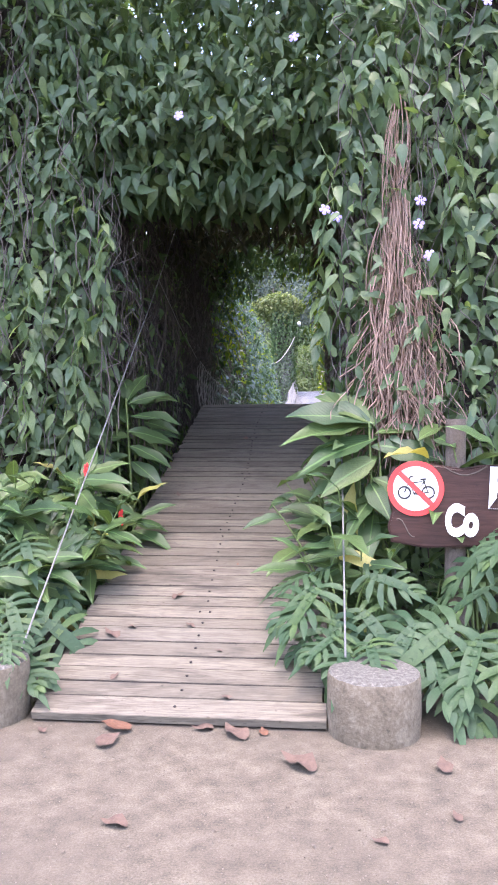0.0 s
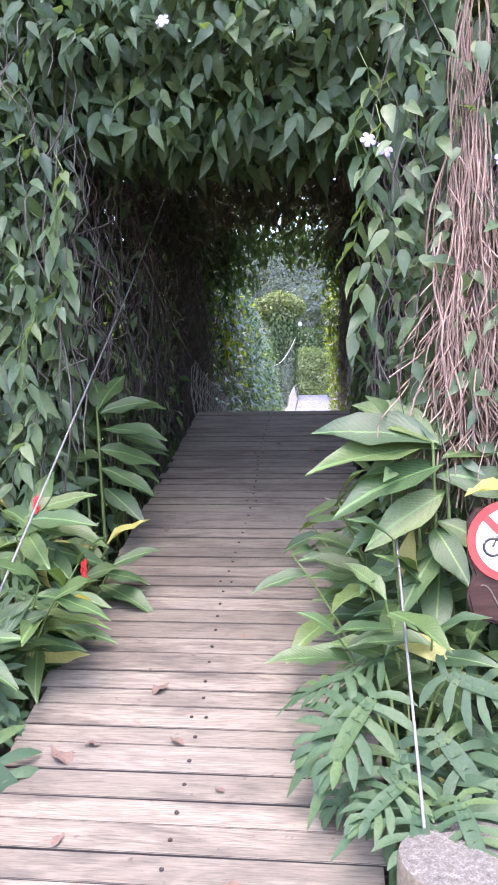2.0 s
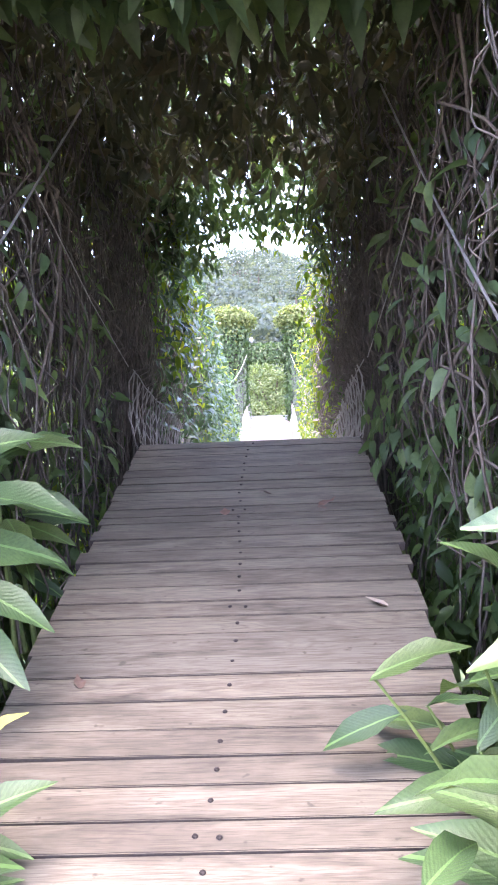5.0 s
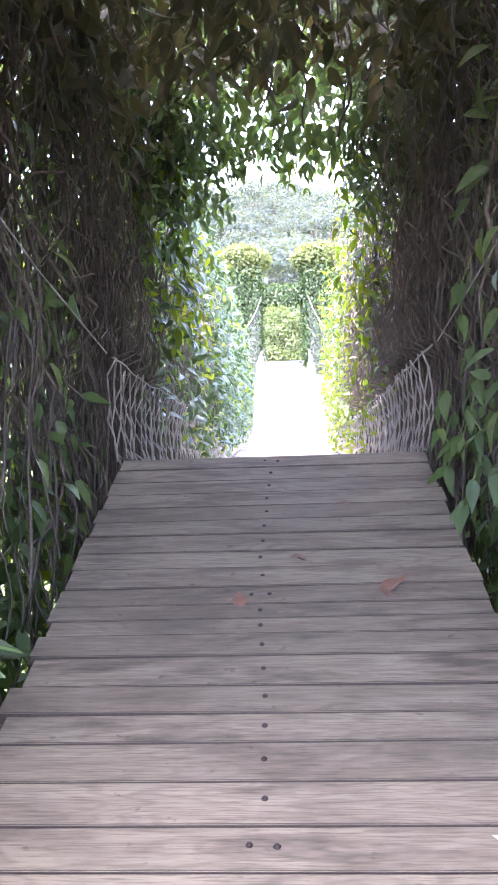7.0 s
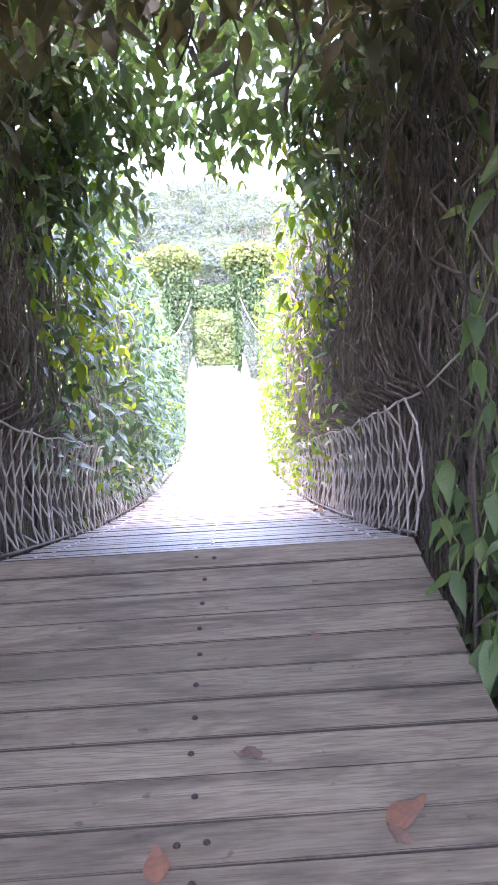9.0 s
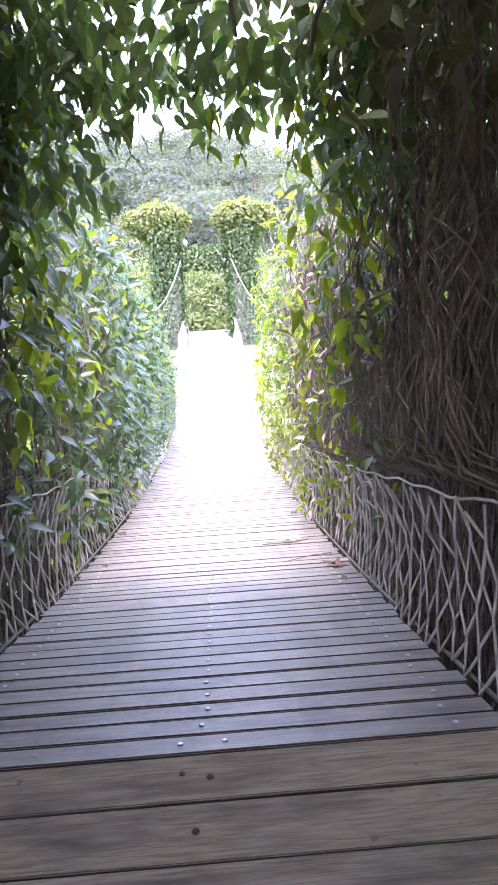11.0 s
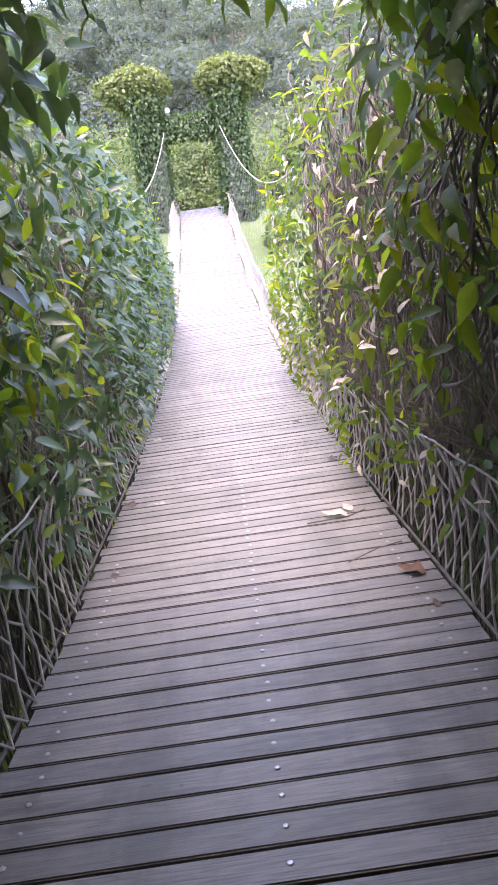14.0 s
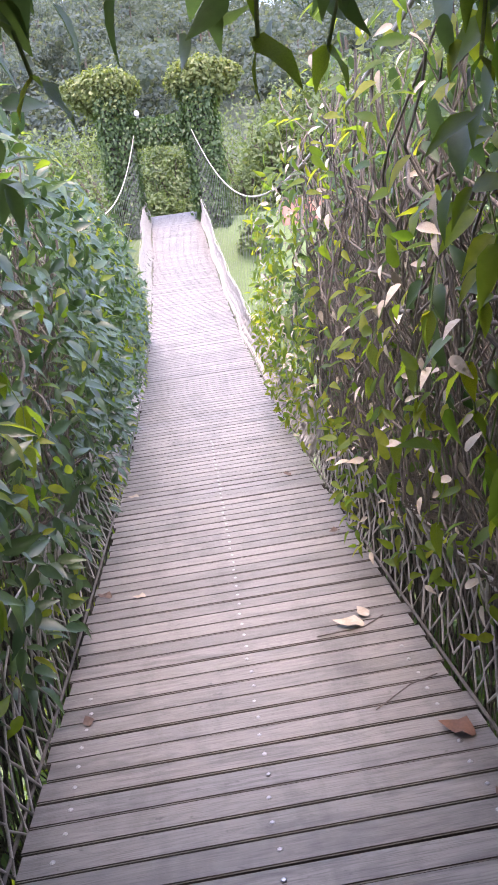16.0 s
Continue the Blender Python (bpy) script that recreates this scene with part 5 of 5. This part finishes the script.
# ---- flowers ----
def build_flower(x, y, z, size, seed):
    flower = thing("vine_flower", "pale violet trumpet flower hanging on the vine", "flower", "vine flowers", place=pose(x, y, z, 75, 10 * math.sin(seed), 20 * math.cos(seed)))
    for i in range(5):
        a = 2 * math.pi * i / 5 + seed
        bm = bmesh.new()
        rows = [(0.12, 0.10, 0.0), (0.45, 0.30, 0.10), (0.8, 0.36, 0.06), (1.0, 0.20, -0.04)]
        vs = []
        for s, w, h in rows:
            vs.append([bm.verts.new((size * (s * math.cos(a) - k * w * math.sin(a)), size * (s * math.sin(a) + k * w * math.cos(a)), size * (h - 0.08 * abs(k)))) for k in (-1, 0, 1)])
        for p, q in zip(vs, vs[1:]):
            for k in range(2):
                bm.faces.new((p[k], p[k + 1], q[k + 1], q[k]))
        part("petal", bm, PETAL, flower)
    bm = bmesh.new()
    bmesh.ops.create_cone(bm, cap_ends=True, segments=10, radius1=size * 0.10, radius2=size * 0.24, depth=size * 0.9, matrix=Matrix.Translation((0, 0, -size * 0.42)))
    part("throat", bm, WHITE, flower, "whitish flower throat")


for i, (x, y, z) in enumerate(((0.77, 1.24, 2.67), (1.26, 1.24, 2.61), (1.32, 1.22, 2.42), (1.27, 1.24, 2.75), (1.65, 1.22, 3.89), (-0.28, 1.66, 3.48), (0.50, 1.55, 3.9), (0.70, 1.26, 2.72))):
    build_flower(x, y, z, 0.036, i * 1.7)


# ---- fallen leaves ----
def build_fallen(x, y, z, size, turn, material, tilt=0.0, label="curled dry brown leaf lying on the boards"):
    v, q = wavy(HEART, 0.10, x * 9)
    v = v.copy()
    v[:, 0] *= 1.5
    v[:, 1] -= 0.5
    v[:, 2] = 0.03 + np.abs(v[:, 2]) * 0.5 + 0.9 * v[:, 0] ** 2 + 0.10 * np.sin(5 * v[:, 1] + 20 * x) ** 2
    tagged(put("fallen_leaf", quads_mesh("fallen_leaf", v * size, q, material), place=pose(x, y, z + 0.003, tilt, 0, turn)), label, "leaf", "fallen leaves")


RAMP_TILT = math.degrees(math.atan(SLOPE))
for x, y, size, turn, mat in ((-0.50, 0.65, 0.15, 60, DRY_LEAF), (-0.19, 1.06, 0.12, -50, DRY_LEAF), (-0.07, 0.75, 0.09, 80, DRY_LEAF), (0.13, 0.52, 0.06, 95, DRY_LEAF), (0.22, 0.14, 0.10, 100, DRY_LEAF),
                              (-0.37, 0.28, 0.08, -30, DRY_LEAF), (-0.10, 3.95, 0.12, 10, RUST_LEAF), (0.42, 4.02, 0.15, -60, RUST_LEAF), (0.38, 3.98, 0.09, 40, DRY_LEAF), (0.09, 4.20, 0.12, 100, DRY_LEAF),
                              (0.47, 1.65, 0.10, 20, DRY_LEAF), (-0.40, 0.72, 0.10, 110, DRY_LEAF), (0.52, 3.04, 0.13, 70, PALE_LEAF), (0.12, 1.47, 0.04, 0, RUST_LEAF), (-0.5, 2.6, 0.09, 20, DRY_LEAF), (0.30, 4.62, 0.06, 20, DRY_LEAF)):
    build_fallen(x, y, RAMP_LOW + SLOPE * y, size * 0.68, turn, mat, RAMP_TILT)
for x, y, size, turn, mat in ((0.61, 7.32, 0.14, 60, RUST_LEAF), (0.44, 8.16, 0.16, 80, PALE_LEAF), (0.52, 8.25, 0.11, 20, PALE_LEAF), (0.5, 10.57, 0.10, 30, DRY_LEAF), (-0.48, 8.83, 0.08, 80, PALE_LEAF),
                              (-0.66, 8.9, 0.10, 60, DRY_LEAF), (0.62, 7.0, 0.06, 10, DRY_LEAF), (-0.60, 7.75, 0.08, 15, DRY_LEAF), (-0.62, 10.6, 0.1, 80, PALE_LEAF), (0.6, 9.3, 0.09, 120, DRY_LEAF)):
    build_fallen(x, y, float(deck_z(y)), size * 0.78, turn, mat, 0)
for x, y, size, turn, mat in ((-0.28, -0.05, 0.16, 70, RUST_LEAF), (-0.26, -0.2, 0.14, -20, DRY_LEAF), (0.29, -0.06, 0.15, 40, DRY_LEAF), (0.59, -0.35, 0.17, 60, DRY_LEAF), (1.2, -0.31, 0.11, 10, DRY_LEAF), (0.13, -0.02, 0.10, 100, DRY_LEAF),
                              (-0.05, -0.88, 0.10, 90, DRY_LEAF), (1.19, -0.71, 0.06, 20, DRY_LEAF), (0.42, -0.03, 0.07, 20, RUST_LEAF), (-0.62, -0.1, 0.06, 40, DRY_LEAF), (0.9, -0.9, 0.06, 70, DRY_LEAF)):
    build_fallen(x, y, 0.0, size, turn, mat, 0, "dry brown leaf lying on the sandy path")
tagged(tubes("twig", [[(0.40, 7.5, 1.235), (0.55, 7.62, 1.22), (0.66, 7.66, 1.215)], ], [0.0025], STEM, None, 5), "thin dry twig lying on the deck", "twig", "fallen twigs")
tagged(tubes("twig", [[(0.30, 8.1, 1.158), (0.50, 8.12, 1.155), (0.60, 8.2, 1.145)], ], [0.003], STEM, None, 5), "thin dry twig lying on the deck", "twig", "fallen twigs")


# ---- gravel on the path ----
def build_gravel():
    k = 6500
    P = np.stack([rnd(-1.6, 2.4, k), rnd(-2.2, 0.35, k), np.zeros(k)], -1)
    P = P[(np.abs(P[:, 0]) > 0.75) | (P[:, 1] < -0.02)]
    cube = np.array([(-1, -1, -1), (1, -1, -1), (1, 1, -1), (-1, 1, -1), (-0.6, -0.6, 1), (0.6, -0.6, 1), (0.6, 0.6, 1), (-0.6, 0.6, 1)]) * 0.5
    q = np.array([(4, 5, 6, 7), (0, 1, 5, 4), (1, 2, 6, 5), (2, 3, 7, 6), (3, 0, 4, 7)])
    s = rng.uniform(0.0025, 0.008, len(P)) * (1 + (rng.random(len(P)) > 0.97) * 1.2)
    D, N = rng.normal(size=P.shape) * np.array([1, 1, 0.15]), np.array([0, 0, 1.0]) + 0.2 * rng.normal(size=P.shape)
    V, Q = leaf_arrays(P, D, N, s, (cube, q))
    tagged(put("gravel", quads_mesh("gravel", V, Q, GRAVEL, False)), "loose small stones scattered on the sandy path", "gravel", kind="stuff")


GRAVEL = rough_material("gravel", [(0.3, (0.055, 0.045, 0.033)), (0.5, (0.12, 0.10, 0.072)), (0.7, (0.20, 0.17, 0.13))], 40, 0.9, 0.4, 0.003, 200)
build_gravel()


# ---- white globe on the far beam ----
def build_globe():
    # Small white object of unknown use, built as a globe on a collar.
    lamp = thing("white_globe", "small white globe on the ivy beam", "lamp", place=pose(-0.62, 28.75, float(deck_z(DECK_END)) + 2.66))
    bm = bmesh.new()
    bmesh.ops.create_uvsphere(bm, u_segments=18, v_segments=12, radius=0.075, matrix=Matrix.Translation((0, 0, 0.13)) @ Matrix.Diagonal((1, 1, 1.1, 1)))
    part("globe", bm, WHITE, lamp, "white globe")
    bm = bmesh.new()
    bmesh.ops.create_cone(bm, cap_ends=True, segments=14, radius1=0.06, radius2=0.05, depth=0.12, matrix=Matrix.Translation((0, 0, 0.02)))
    part("collar", bm, STEEL, lamp, "grey metal collar")


build_globe()
